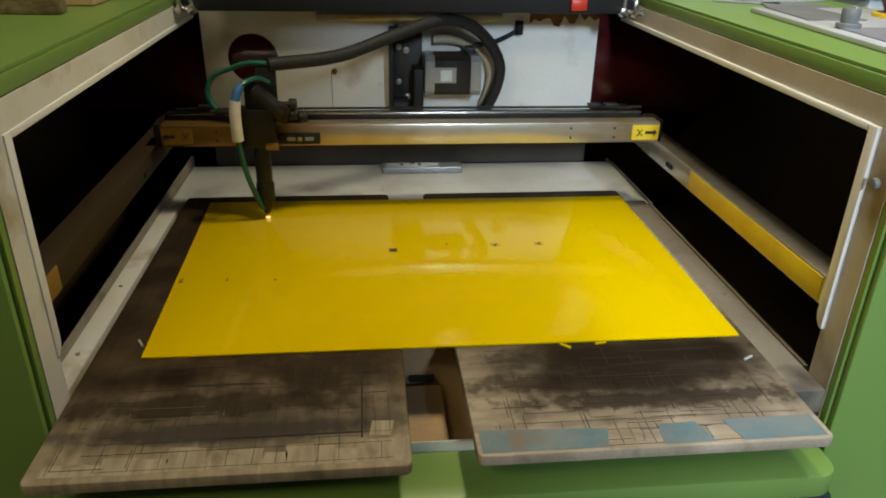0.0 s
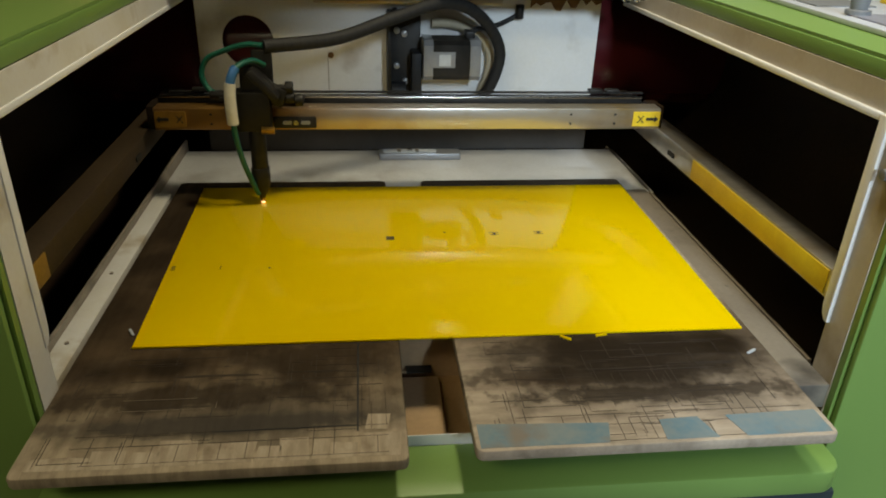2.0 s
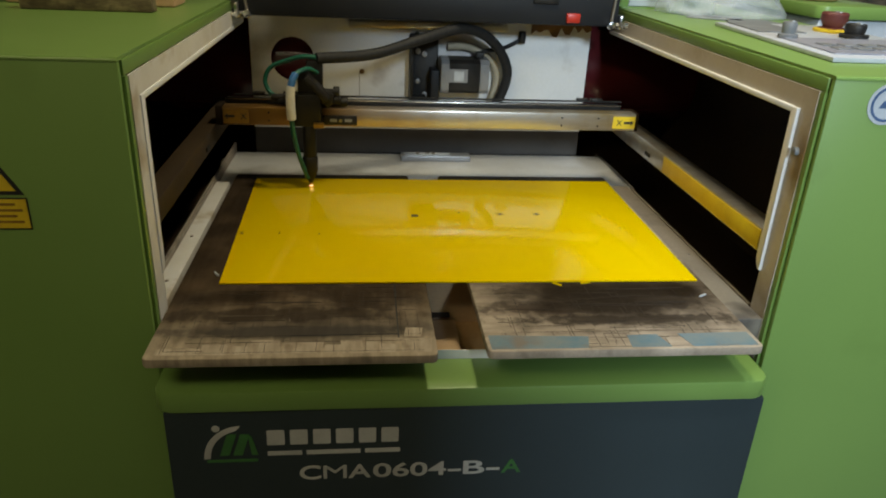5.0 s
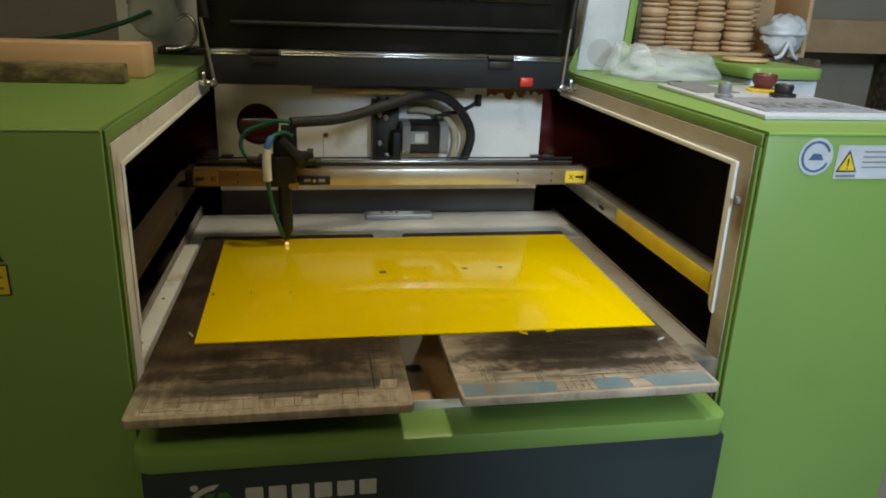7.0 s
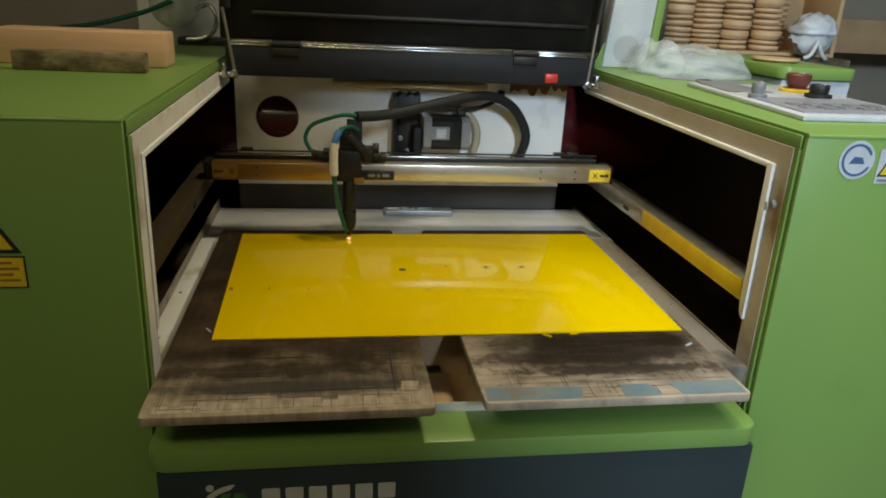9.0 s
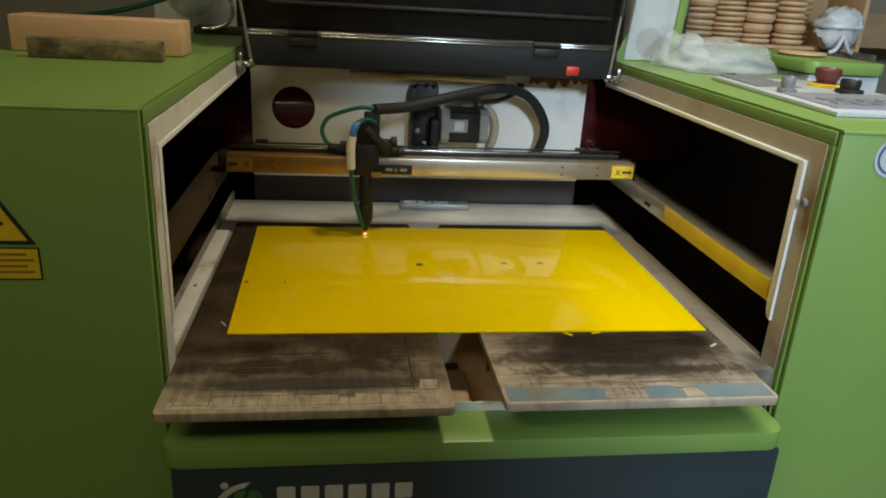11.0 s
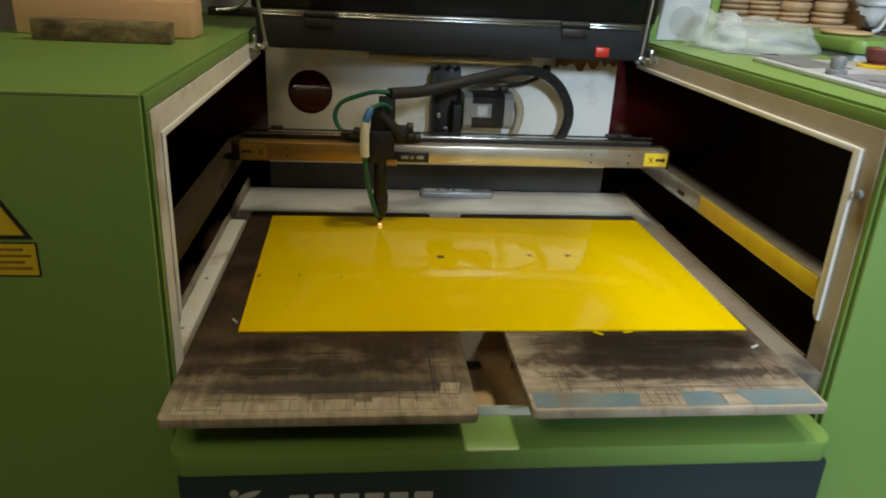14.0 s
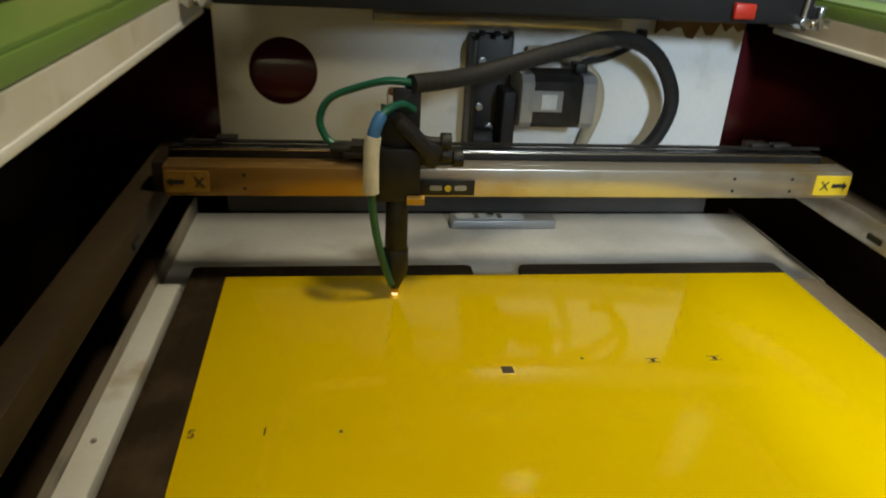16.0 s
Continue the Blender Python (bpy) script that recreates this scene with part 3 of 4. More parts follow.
part("symbol", disc(-0.497, 0.968, 0.008, F - 0.0009, 0.0004), INK, warn)
part("symbol_bar", box(-0.515, -0.479, F - 0.0013, F - 0.0009, 0.9665, 0.9695), INK, warn)
text_label = part("laser_warning_text", box(-0.545, -0.451, F - 0.0005, F, 0.911, 0.944), INK, cutter, "yellow text label with black border")
part("label_face", box(-0.5435, -0.4525, F - 0.0009, F - 0.0005, 0.9125, 0.9425), LABELY, text_label)
for k in range(4):
    part("printed_bar", box(-0.54, -0.457 - 0.006 * (k % 2), F - 0.0013, F - 0.0009, 0.918 + 0.006 * k, 0.9205 + 0.006 * k), DULLYELLOW, text_label)

# control panel on the cabinet top
panel = part("control_panel", prism([(0.4, -0.014), (0.605, -0.014), (0.605, 0.33), (0.42, 0.33)], "z", TOP + 0.0005, TOP + 0.006, 0.001), mat("pale_panel", (0.52, 0.55, 0.62), (0.42, 0.45, 0.5), rough=0.35), cutter, "silver control panel with knobs")
part("membrane", prism([(0.418, 0.012), (0.59, 0.012), (0.59, 0.15), (0.427, 0.15)], "z", TOP + 0.006, TOP + 0.0075), mat("grey_membrane", (0.2, 0.21, 0.28), (0.3, 0.31, 0.37), rough=0.3, scale=20, mix=0.7), panel, "grey printed membrane with keys")
for i in range(5):
    for j in range(2):
        part("key", box(0.44 + 0.028 * i, 0.46 + 0.028 * i, 0.04 + 0.03 * j, 0.06 + 0.03 * j, TOP + 0.0075, TOP + 0.009, 0.0006), GREYPLASTIC if (i + j) % 2 else SILVER, panel)
part("dark_plate", prism([(0.428, 0.21), (0.50, 0.21), (0.50, 0.325), (0.436, 0.325)], "z", TOP + 0.006, TOP + 0.0075), GREYPLASTIC, panel)


def knob(x, y, r, h, material, label, flare=1.0):
    ob = part("knob", lathe([(r * 1.35, 0), (r * 1.35, 0.004), (r * 0.9, 0.005), (r * flare, h * 0.6), (r * flare, h - 0.002), (r * flare * 0.9, h)], (x, y, TOP + 0.0075), 24), material, panel, label)
    part("pointer", box(x - 0.0015, x + 0.0015, y - r * 0.8, y, TOP + 0.0076 + h, TOP + 0.0092 + h), STICKERW, ob)


knob(0.437, 0.15, 0.0095, 0.02, GREYPLASTIC, "grey turning knob")
knob(0.545, 0.17, 0.014, 0.018, BLACK, "black turning knob")
knob(0.56, 0.245, 0.015, 0.026, REDPLASTIC_DULL, "dull red mushroom button", 1.25)
part("yellow_ring", lathe([(0.026, 0), (0.026, 0.004), (0.018, 0.005)], (0.56, 0.245, TOP + 0.0062), 28), LABELY, panel)

def brown_fade(m, x, reach, colour):
    """A brown tone that fades out along the beam, with a ragged edge."""
    n, l = m.node_tree.nodes, m.node_tree.links
    b = n["Principled BSDF"]
    old = b.inputs["Base Color"].links[0].from_socket
    co, sx, ns, ad, rg, mx = (n.new(k) for k in ("ShaderNodeTexCoord", "ShaderNodeSeparateXYZ", "ShaderNodeTexNoise", "ShaderNodeMath", "ShaderNodeMapRange", "ShaderNodeMix"))
    l.new(co.outputs["Object"], sx.inputs[0]), l.new(co.outputs["Object"], ns.inputs["Vector"])
    ns.inputs["Scale"].default_value, ns.inputs["Detail"].default_value = 14, 5
    ad.operation, ad.inputs[1].default_value = "MULTIPLY_ADD", 0.2
    l.new(ns.outputs["Fac"], ad.inputs[0]), l.new(sx.outputs["X"], ad.inputs[2])
    rg.inputs["From Min"].default_value, rg.inputs["From Max"].default_value, rg.inputs["To Max"].default_value = x + reach, x, 0.9
    l.new(ad.outputs[0], rg.inputs["Value"]), l.new(rg.outputs[0], mx.inputs["Factor"])
    mx.data_type = "RGBA"
    mx.inputs["B"].default_value = (*colour, 1)
    l.new(old, mx.inputs["A"]), l.new(mx.outputs["Result"], b.inputs["Base Color"])


# the beam turns brown towards its left end
brown_fade(BEAM, -0.12, 0.22, (0.42, 0.22, 0.04))

# ---- gantry ----
gantry = part("gantry", box(-0.353, 0.334, 0.358, 0.386, 0.897, 0.926, 0.0016), BEAM, cutter, "worn aluminium gantry beam, brown at one end")
part("linear_guide", box(-0.353, 0.316, 0.390, 0.412, 0.918, 0.932, 0.001), BLACK, gantry, "black linear guide")
part("guide_edge", box(-0.353, 0.316, 0.3885, 0.394, 0.932, 0.9345, 0.0006), CHROME, gantry, "bright guide edge")
part("belt", box(-0.34, 0.32, 0.40, 0.406, 0.936, 0.938), BLACK, gantry)
for k, (x0, x1) in enumerate(((-0.351, -0.312), (0.294, 0.333))):
    axis = part("axis_label", box(x0, x1, 0.3568, 0.358, 0.901, 0.922), LABELY if k else DULLYELLOW, gantry, "yellow axis label with an arrow")
    xa = x0 + 0.019 if k else x0 + 0.004
    part("arrow", box(xa, xa + 0.013, 0.3562, 0.3568, 0.9095, 0.9135), INK, axis)
    tip = xa + 0.017 if k else xa - 0.003
    base = xa + 0.012 if k else xa + 0.002
    part("arrow_head", prism([(base, 0.907), (base, 0.916), (tip, 0.9115)], "y", 0.3558, 0.3562), INK, axis)
    letter = bpy.data.curves.new("letter", "FONT")
    letter.body, letter.size, letter.extrude = "X", 0.014, 0.0002
    source = bpy.data.objects.new("letter", letter)
    me = bpy.data.meshes.new_from_object(source)
    me.transform(Matrix.Translation(Vector((x0 + (0.006 if k else 0.026), 0.3564, 0.9065)) - base_of(axis)) @ pose(0, 0, 0, 90, 0, 0))
    me.materials.append(INK)
    ob = new("letter", me)
    ob.parent = axis
for x in (0.205, 0.268, -0.28):
    for z in (0.905, 0.918):
        part("screw_hole", rod((x, 0.3572, z), (x, 0.358, z), 0.0016, n=10), INK, gantry)
for s, x in ((-1, -0.362), (1, 0.343)):
    part("end_bracket", box(x - 0.009, x + 0.009, 0.39, 0.43, 0.888, 0.92, 0.002), DARK, gantry)
for x in (0.25, 0.275, -0.3):
    part("belt_clip", box(x - 0.01, x + 0.01, 0.398, 0.41, 0.938, 0.942, 0.001), BLACK, gantry)

# ---- laser head ----
HX, HY = -0.2195, 0.339
head = part("laser_head", box(HX - 0.026, HX + 0.02, 0.327, 0.354, 0.903, 0.955, 0.003), BLACK, cutter, "black laser cutting head with taped air tube")
part("lens_tube", rod((HX, HY, 0.85), (HX, HY, 0.904), 0.0108, n=28, bev=0.001), BLACK, head)
part("collar", rod((HX, HY, 0.828), (HX, HY, 0.852), 0.0122, n=28, bev=0.0015), BLACK, head)
part("nozzle", lathe([(0.0025, 0.807), (0.004, 0.808), (0.006, 0.813), (0.0106, 0.823), (0.0122, 0.829)], (HX, HY, 0)), BLACK, head)
part("nozzle_tip", rod((HX, HY, 0.8035), (HX, HY, 0.8075), 0.0032, n=14), BRASS, head)
part("spark", lathe([(0.0008, 0.8004), (0.0032, 0.8008), (0.0028, 0.8016), (0.001, 0.802)], (HX, HY, 0), 14), SPARK, head, "bright orange cutting spark")
part("mirror_plate", prism([(HX - 0.016, 0.95), (HX + 0.034, 0.95), (HX + 0.024, 0.962), (HX + 0.002, 0.985), (HX - 0.016, 0.99)], "y", 0.335, 0.352, 0.002), BLACK, head)
part("mirror_mount", place(box(-0.005, 0.005, -0.014, 0.014, -0.024, 0.024, 0.002), pose(HX + 0.014, 0.33, 0.965, 0, -42, 0)), BLACK, head)
for dx, dz in ((0.034, 0.944), (0.045, 0.941), (0.033, 0.957)):
    kn = part("adjuster", rod((HX + dx - 0.012, 0.345, dz), (HX + dx + 0.006, 0.345, dz), 0.0042, n=16), BLACK, head)
    part("knurled_nut", rod((HX + dx + 0.006, 0.345, dz), (HX + dx + 0.016, 0.345, dz), 0.0082, n=12, bev=0.001), BLACK, kn)
part("adjuster_block", place(box(-0.012, 0.012, 0.336, 0.357, -0.012, 0.012, 0.003), pose(HX + 0.027, 0, 0.947, 0, 20, 0)), BLACK, head)
part("barb_nut", rod((HX - 0.042, 0.376, 0.94), (HX - 0.03, 0.374, 0.94), 0.0095, n=6), BLACK, head)
part("rear_barb", rod((HX - 0.062, 0.378, 0.939), (HX - 0.02, 0.372, 0.939), 0.006, n=14, bev=0.001), BLACK, head)
part("rear_plate", box(HX - 0.05, HX + 0.06, 0.366, 0.385, 0.932, 0.938, 0.001), BLACK, head)
part("hose_post", box(HX - 0.004, HX + 0.022, 0.366, 0.374, 0.936, 1.0, 0.002), BLACK, head)
part("brass_fitting", rod((HX + 0.008, 0.326, 0.906), (HX + 0.024, 0.326, 0.906), 0.005, n=6), BRASS, head, "brass air fitting")
slot = part("limit_bracket", box(HX + 0.02, HX + 0.076, 0.3535, 0.356, 0.9, 0.916, 0.001), BLACK, head, "black slotted limit bracket")
for dx in (0.032, 0.056):
    part("slot_mark", prism(rounded(HX + dx, HX + dx + 0.012, 0.9055, 0.9105, 0.002), "y", 0.353, 0.3535), SILVER, slot)
part("bolt", rod((HX + 0.0495, 0.352, 0.908), (HX + 0.0495, 0.3535, 0.908), 0.0035, n=8), CHROME, slot)
part("coolant_tube", tube(smooth_line([(HX + 0.012, 0.365, 1.006), (HX - 0.01, 0.37, 1.006), (HX - 0.035, 0.378, 0.998), (HX - 0.062, 0.385, 0.985), (HX - 0.072, 0.386, 0.965), (HX - 0.066, 0.382, 0.948), (HX - 0.055, 0.378, 0.94)]), 0.0036), GREENTUBE, head, "green plastic tube in a loop")
LINE = smooth_line([(HX + 0.014, 0.352, 0.984), (HX + 0.002, 0.34, 0.992), (HX - 0.012, 0.325, 0.99), (HX - 0.02, 0.316, 0.982), (HX - 0.0245, 0.313, 0.965), (HX - 0.0255, 0.312, 0.94), (HX - 0.024, 0.314, 0.905), (HX - 0.019, 0.319, 0.87), (HX - 0.011, 0.326, 0.838), (HX - 0.004, 0.332, 0.816)])
air = part("air_tube", tube(LINE, 0.0037), GREENTUBE, head, "green air tube")
part("blue_tape", tube(LINE[20:31], 0.0058), BLUETAPE, air, "blue tape wrapped round the tube")
part("white_tape", tube(LINE[30:46], 0.0072), PAPER, air, "white tape wrapped round the tube")

# ---- sheathed hose between head and rear wall ----
hose = part("hose_clamp", rod((0.16, 0.572, 0.868), (0.16, 0.572, 0.88), 0.013, n=16, bev=0.001), BLACK, cutter, "black sheathed cable hose")
LINKS = 44


def hose_points(dx, dy):
    """Equal steps along the hose for the head shifted by dx, dy."""
    f = dx / 0.082
    a = [(-0.205, 0.362, 1.003), (-0.116, 0.42, 1.006), (-0.036, 0.46, 1.028), (0.042, 0.51, 1.043), (0.099, 0.54, 1.02), (0.137, 0.565, 0.965), (0.127, 0.57, 0.909), (0.10, 0.572, 0.87)]
    b = [(-0.145, 0.362, 1.003), (-0.063, 0.42, 1.004), (0.03, 0.47, 1.022), (0.115, 0.52, 1.03), (0.175, 0.55, 1.008), (0.211, 0.565, 0.955), (0.203, 0.57, 0.905), (0.172, 0.572, 0.87)]
    mid = [Vector(p).lerp(Vector(q), f) for p, q in zip(a, b)]
    mid[0] = Vector((-0.206 + dx, 0.368 + dy, 1.004))
    mid[1].y += dy * 0.6
    line = smooth_line(mid, 24)
    run = [0.0]
    for p, q in zip(line, line[1:]):
        run.append(run[-1] + (q - p).length)
    out, i = [], 0
    for k in range(LINKS + 1):
        want = run[-1] * k / LINKS
        while i < len(run) - 2 and run[i + 1] < want:
            i += 1
        out.append(line[i].lerp(line[i + 1], (want - run[i]) / max(1e-9, run[i + 1] - run[i])))
    return out


START = hose_points(0, 0)
half = (START[1] - START[0]).length * 0.62
shape = bmesh.new()
tube([Vector((0, 0, z * half)) for z in (-1, -0.8, -0.6, -0.4, -0.2, 0, 0.2, 0.4, 0.6, 0.8, 1)], 0.0088, 14, shape, 0.05)
first = mesh_object("hose_link", shape, RUBBER)
links = [first] + [new("hose_link", first.data) for _ in range(LINKS - 1)]
for ob in links:
    ob.parent = hose

# ---- boards and sheet ----


def stain(m, cx, cy, rx, ry, colour, amount, wide=0.45, grain=16.0, wild=1.4):
    """Adds a smoke stain round (cx, cy) on a board, with a ragged edge."""
    n, l = m.node_tree.nodes, m.node_tree.links
    b = n["Principled BSDF"]
    old = b.inputs["Base Color"].links[0].from_socket
    co, sp, ln, ns, ad, rg, mx = (n.new(k) for k in ("ShaderNodeTexCoord", "ShaderNodeMapping", "ShaderNodeVectorMath", "ShaderNodeTexNoise", "ShaderNodeMath", "ShaderNodeMapRange", "ShaderNodeMix"))
    sp.inputs["Location"].default_value, sp.inputs["Scale"].default_value = (-cx / rx, -cy / ry, 0), (1 / rx, 1 / ry, 0)
    l.new(co.outputs["Object"], sp.inputs["Vector"]), l.new(co.outputs["Object"], ns.inputs["Vector"])
    ln.operation = "LENGTH"
    l.new(sp.outputs[0], ln.inputs[0])
    ns.inputs["Scale"].default_value, ns.inputs["Detail"].default_value = grain, 8
    ad.operation, ad.inputs[1].default_value = "MULTIPLY_ADD", wild
    l.new(ns.outputs["Fac"], ad.inputs[0]), l.new(ln.outputs["Value"], ad.inputs[2])
    mid = 1.0 + wild * 0.5
    rg.inputs["From Min"].default_value, rg.inputs["From Max"].default_value, rg.inputs["To Max"].default_value = mid + wide / 2, mid - wide, amount
    l.new(ad.outputs[0], rg.inputs["Value"]), l.new(rg.outputs[0], mx.inputs["Factor"])
    mx.data_type = "RGBA"
    mx.inputs["B"].default_value = (*colour, 1)
    l.new(old, mx.inputs["A"]), l.new(mx.outputs["Result"], b.inputs["Base Color"])


def board_mat(name, pale, streak, stains):
    m = mat(name, pale, tuple(c * 0.55 for c in pale), rough=0.68, spec=0.12, scale=16, fine=220, stretch=streak, bump=0.3, mix=0.45, dirt=tuple(c * 0.45 for c in pale), dirt_scale=34, dirt_at=0.62)
    for row in stains:
        stain(m, *row)
    return m


TAR, BROWN, SOOT = (0.014, 0.0085, 0.0045), (0.09, 0.057, 0.028), (0.05, 0.043, 0.036)
BURN = mat("burnt_line", (0.016, 0.011, 0.007), (0.04, 0.028, 0.018), rough=0.8)
SCRATCH = mat("pale_scratch", (0.2, 0.165, 0.13), rough=0.6)


def board(x0, x1, front, label, material, seed, dark):
    ob = thing("support_board", ((x0 + x1) / 2, 0.13, 0.786), label, "board", "scorched boards on the bed")
    panel_ob = part("panel", prism(rounded(x0, x1, front, 0.43, 0.007), "z", 0.7862, 0.797, 0.0022), material, ob)
    rnd = random.Random(seed)
    burns, pale = bmesh.new(), bmesh.new()
    for k in range(34):
        wide, deep = rnd.uniform(0.012, 0.1), rnd.uniform(0.008, 0.06)
        a = rnd.uniform(x0 + 0.012, x1 - 0.012 - wide)
        c = min(-0.004 - deep, max(-0.15, rnd.gauss(dark, 0.04) - deep / 2))
        w, top = rnd.uniform(0.00012, 0.0003), 0.79718 + 0.00004 * (k % 5)
        use = pale if k % 17 == 5 and deep < 0.02 else burns
        for e in (c, c + deep):
            if rnd.random() < 0.8:
                box(a, a + wide * rnd.uniform(0.5, 1), e - w, e + w, 0.7968, top, bm=use)
        for e in (a, a + wide):
            if rnd.random() < 0.8:
                box(e - w, e + w, c, c + deep * rnd.uniform(0.5, 1), 0.7968, top - 0.00002, bm=use)
    for e in (-0.121, -0.134, -0.1535):
        box(x0 + 0.03 + 0.02 * rnd.random(), x1 - 0.015, e - 0.0002, e + 0.0002, 0.7968, 0.79722, bm=burns)
    for k in range(11):
        e = x0 + 0.02 + 0.025 * k + rnd.uniform(-0.008, 0.008)
        box(e - 0.00025, e + 0.00025, -0.1535, rnd.choice((-0.121, -0.134, -0.11)), 0.7968, 0.7972, bm=burns)
    part("burnt_line", burns, BURN, panel_ob, "burnt cutting lines", "stuff")
    part("scratch", pale, SCRATCH, panel_ob, "pale scratches", "stuff")
    return ob, panel_ob


LEFTMAT = board_mat("scorched_board_brown", (0.46, 0.375, 0.275), (8, 1.0, 1), [
    (0.0, 0.16, 0.7, 0.40, BROWN, 0.9, 0.2, 22, 0.35), (0.03, -0.238, 0.14, 0.03, SOOT, 0.7, 0.7, 24), (0.0, 0.14, 0.45, 0.36, TAR, 0.82, 0.7, 20, 1.6),
    (-0.12, -0.166, 0.028, 0.021, TAR, 0.85, 0.8, 30, 0.8), (-0.063, -0.16, 0.03, 0.021, TAR, 0.9, 0.6, 30, 0.8), (-0.03, -0.205, 0.13, 0.018, TAR, 0.7, 0.35, 45, 2.2), (0.06, -0.15, 0.09, 0.05, TAR, 0.6, 0.5, 40, 2.0), (0.0, -0.243, 0.16, 0.012, SOOT, 0.85, 0.4, 50, 1.8)])
RIGHTMAT = board_mat("scorched_board_grey", (0.52, 0.43, 0.335), (1.2, 7, 1), [
    (0.0, -0.11, 0.3, 0.04, BROWN, 0.7, 0.8, 18), (0.03, -0.14, 0.19, 0.115, BROWN, 0.7, 0.7, 14, 1.2), (0.04, -0.165, 0.15, 0.085, TAR, 0.68, 0.8, 15, 1.2),
    (-0.085, -0.2, 0.05, 0.013, (0.06, 0.035, 0.02), 0.8, 0.8, 40, 0.9), (0.105, -0.146, 0.035, 0.022, TAR, 0.7, 0.6, 30, 0.9), (0.06, -0.15, 0.1, 0.05, TAR, 0.4, 0.8, 30, 1.2), (0.02, -0.17, 0.12, 0.06, TAR, 0.75, 0.4, 26, 1.5), (0.0, -0.155, 0.13, 0.02, TAR, 0.5, 0.35, 70, 2.6), (-0.02, -0.195, 0.15, 0.016, TAR, 0.5, 0.3, 80, 2.6), (0.03, -0.225, 0.16, 0.012, TAR, 0.7, 0.3, 70, 2.4), (0.112, -0.155, 0.022, 0.02, TAR, 0.7, 0.3, 30, 0.5), (0.0, 0.29, 0.4, 0.1, TAR, 0.9, 0.5, 20, 0.6)])
board_l, panel_l = board(-0.347, -0.05, -0.164, "scorched dark brown wooden board with burnt cutting lines", LEFTMAT, 11, -0.06)
board_r, panel_r = board(0.003, 0.309, -0.159, "scorched pale wooden board with a worn blue film edge", RIGHTMAT, 23, -0.07)
part("deep_cut", box(-0.0908, -0.0892, -0.128, 0.0, 0.7966, 0.7976), INK, panel_l)
part("deep_cut", box(-0.206, -0.09, -0.1215, -0.1205, 0.7966, 0.7976), INK, panel_l)
PALE = mat("pale_bare_veneer", (0.43, 0.36, 0.28), (0.3, 0.245, 0.185), rough=0.65, spec=0.12, scale=30, fine=260, stretch=(6, 1, 1), bump=0.2, mix=0.6, dirt=(0.2, 0.155, 0.11), dirt_scale=40, dirt_at=0.6)


def veneer_patches(x0, x1, y0, y1, seed, owner):
    """Bare rectangles left between the burnt lines of a board's front edge."""
    rnd, x = random.Random(seed), x0
    while x < x1 - 0.012:
        w = min(x1 - x, rnd.uniform(0.014, 0.042))
        lean, top = rnd.uniform(-0.003, 0.003), y1 - rnd.uniform(0, 0.016)
        part("bare_patch", prism([(x + 0.0008, y0 + rnd.uniform(0, 0.002)), (x + w - 0.0008, y0 + rnd.uniform(0, 0.002)), (x + w - 0.0008 + lean, top), (x + 0.0008 + lean, top - rnd.uniform(-0.002, 0.002))], "z", 0.7968, 0.79716), PALE, owner)
        x += w


veneer_patches(-0.338, -0.056, -0.1585, -0.130, 5, panel_l)
veneer_patches(-0.085, -0.056, -0.127, -0.106, 8, panel_l)
for pts in ([(0.007, -0.1555), (0.112, -0.1555), (0.118, -0.132), (0.007, -0.127)], [(0.16, -0.1555), (0.205, -0.1555), (0.196, -0.129), (0.162, -0.131)], [(0.229, -0.1555), (0.304, -0.155), (0.303, -0.127), (0.221, -0.129)]):
    part("blue_film", prism(pts, "z", 0.7968, 0.7974), BLUEFILM, panel_r, "worn blue film")

sheet = single("acrylic_sheet", prism([(-0.3, 0), (0.3, 0), (0.304, 0.397), (-0.309, 0.4)], "z", 0.7974, 0.8, 0.0005), YELLOW, "glossy yellow acrylic sheet lying on the boards", "acrylic sheet")
CHAR = mat("char_brown", (0.05, 0.03, 0.01), (0.12, 0.08, 0.02), rough=0.7, scale=300)
for body, x, y, size in (("S", -0.3, 0.151, 0.013), ("I", -0.2465, 0.151, 0.012)):
    letter = bpy.data.curves.new("cut_letter", "FONT")
    letter.body, letter.size, letter.extrude = body, size, 0.0002
    me = bpy.data.meshes.new_from_object(bpy.data.objects.new("cut_letter", letter))
    me.transform(Matrix.Translation((x, y, 0.8001)))
    me.materials.append(CHAR)
    ob = new("cut_letter", me)
    ob.parent = sheet
part("cut_square", box(-0.0555, -0.0455, 0.219, 0.2285, 0.7995, 0.8003), CHAR, sheet)
for x, y in ((0.082, 0.232), (0.14, 0.233)):
    part("burn_dot", rod((x, y, 0.7996), (x, y, 0.8003), 0.0022, n=12), CHAR, sheet)
    for dy in (-0.003, 0.003):
        part("cut_stroke", box(x - 0.006, x + 0.006, y + dy - 0.0004, y + dy + 0.0004, 0.7996, 0.8002), CHAR, sheet)
part("burn_dot", rod((0.019, 0.238, 0.7996), (0.019, 0.238, 0.8002), 0.0016, n=10), CHAR, sheet)
part("burn_dot", rod((-0.19, 0.152, 0.7996), (-0.19, 0.152, 0.8002), 0.0016, n=10), OLDWOOD, sheet)
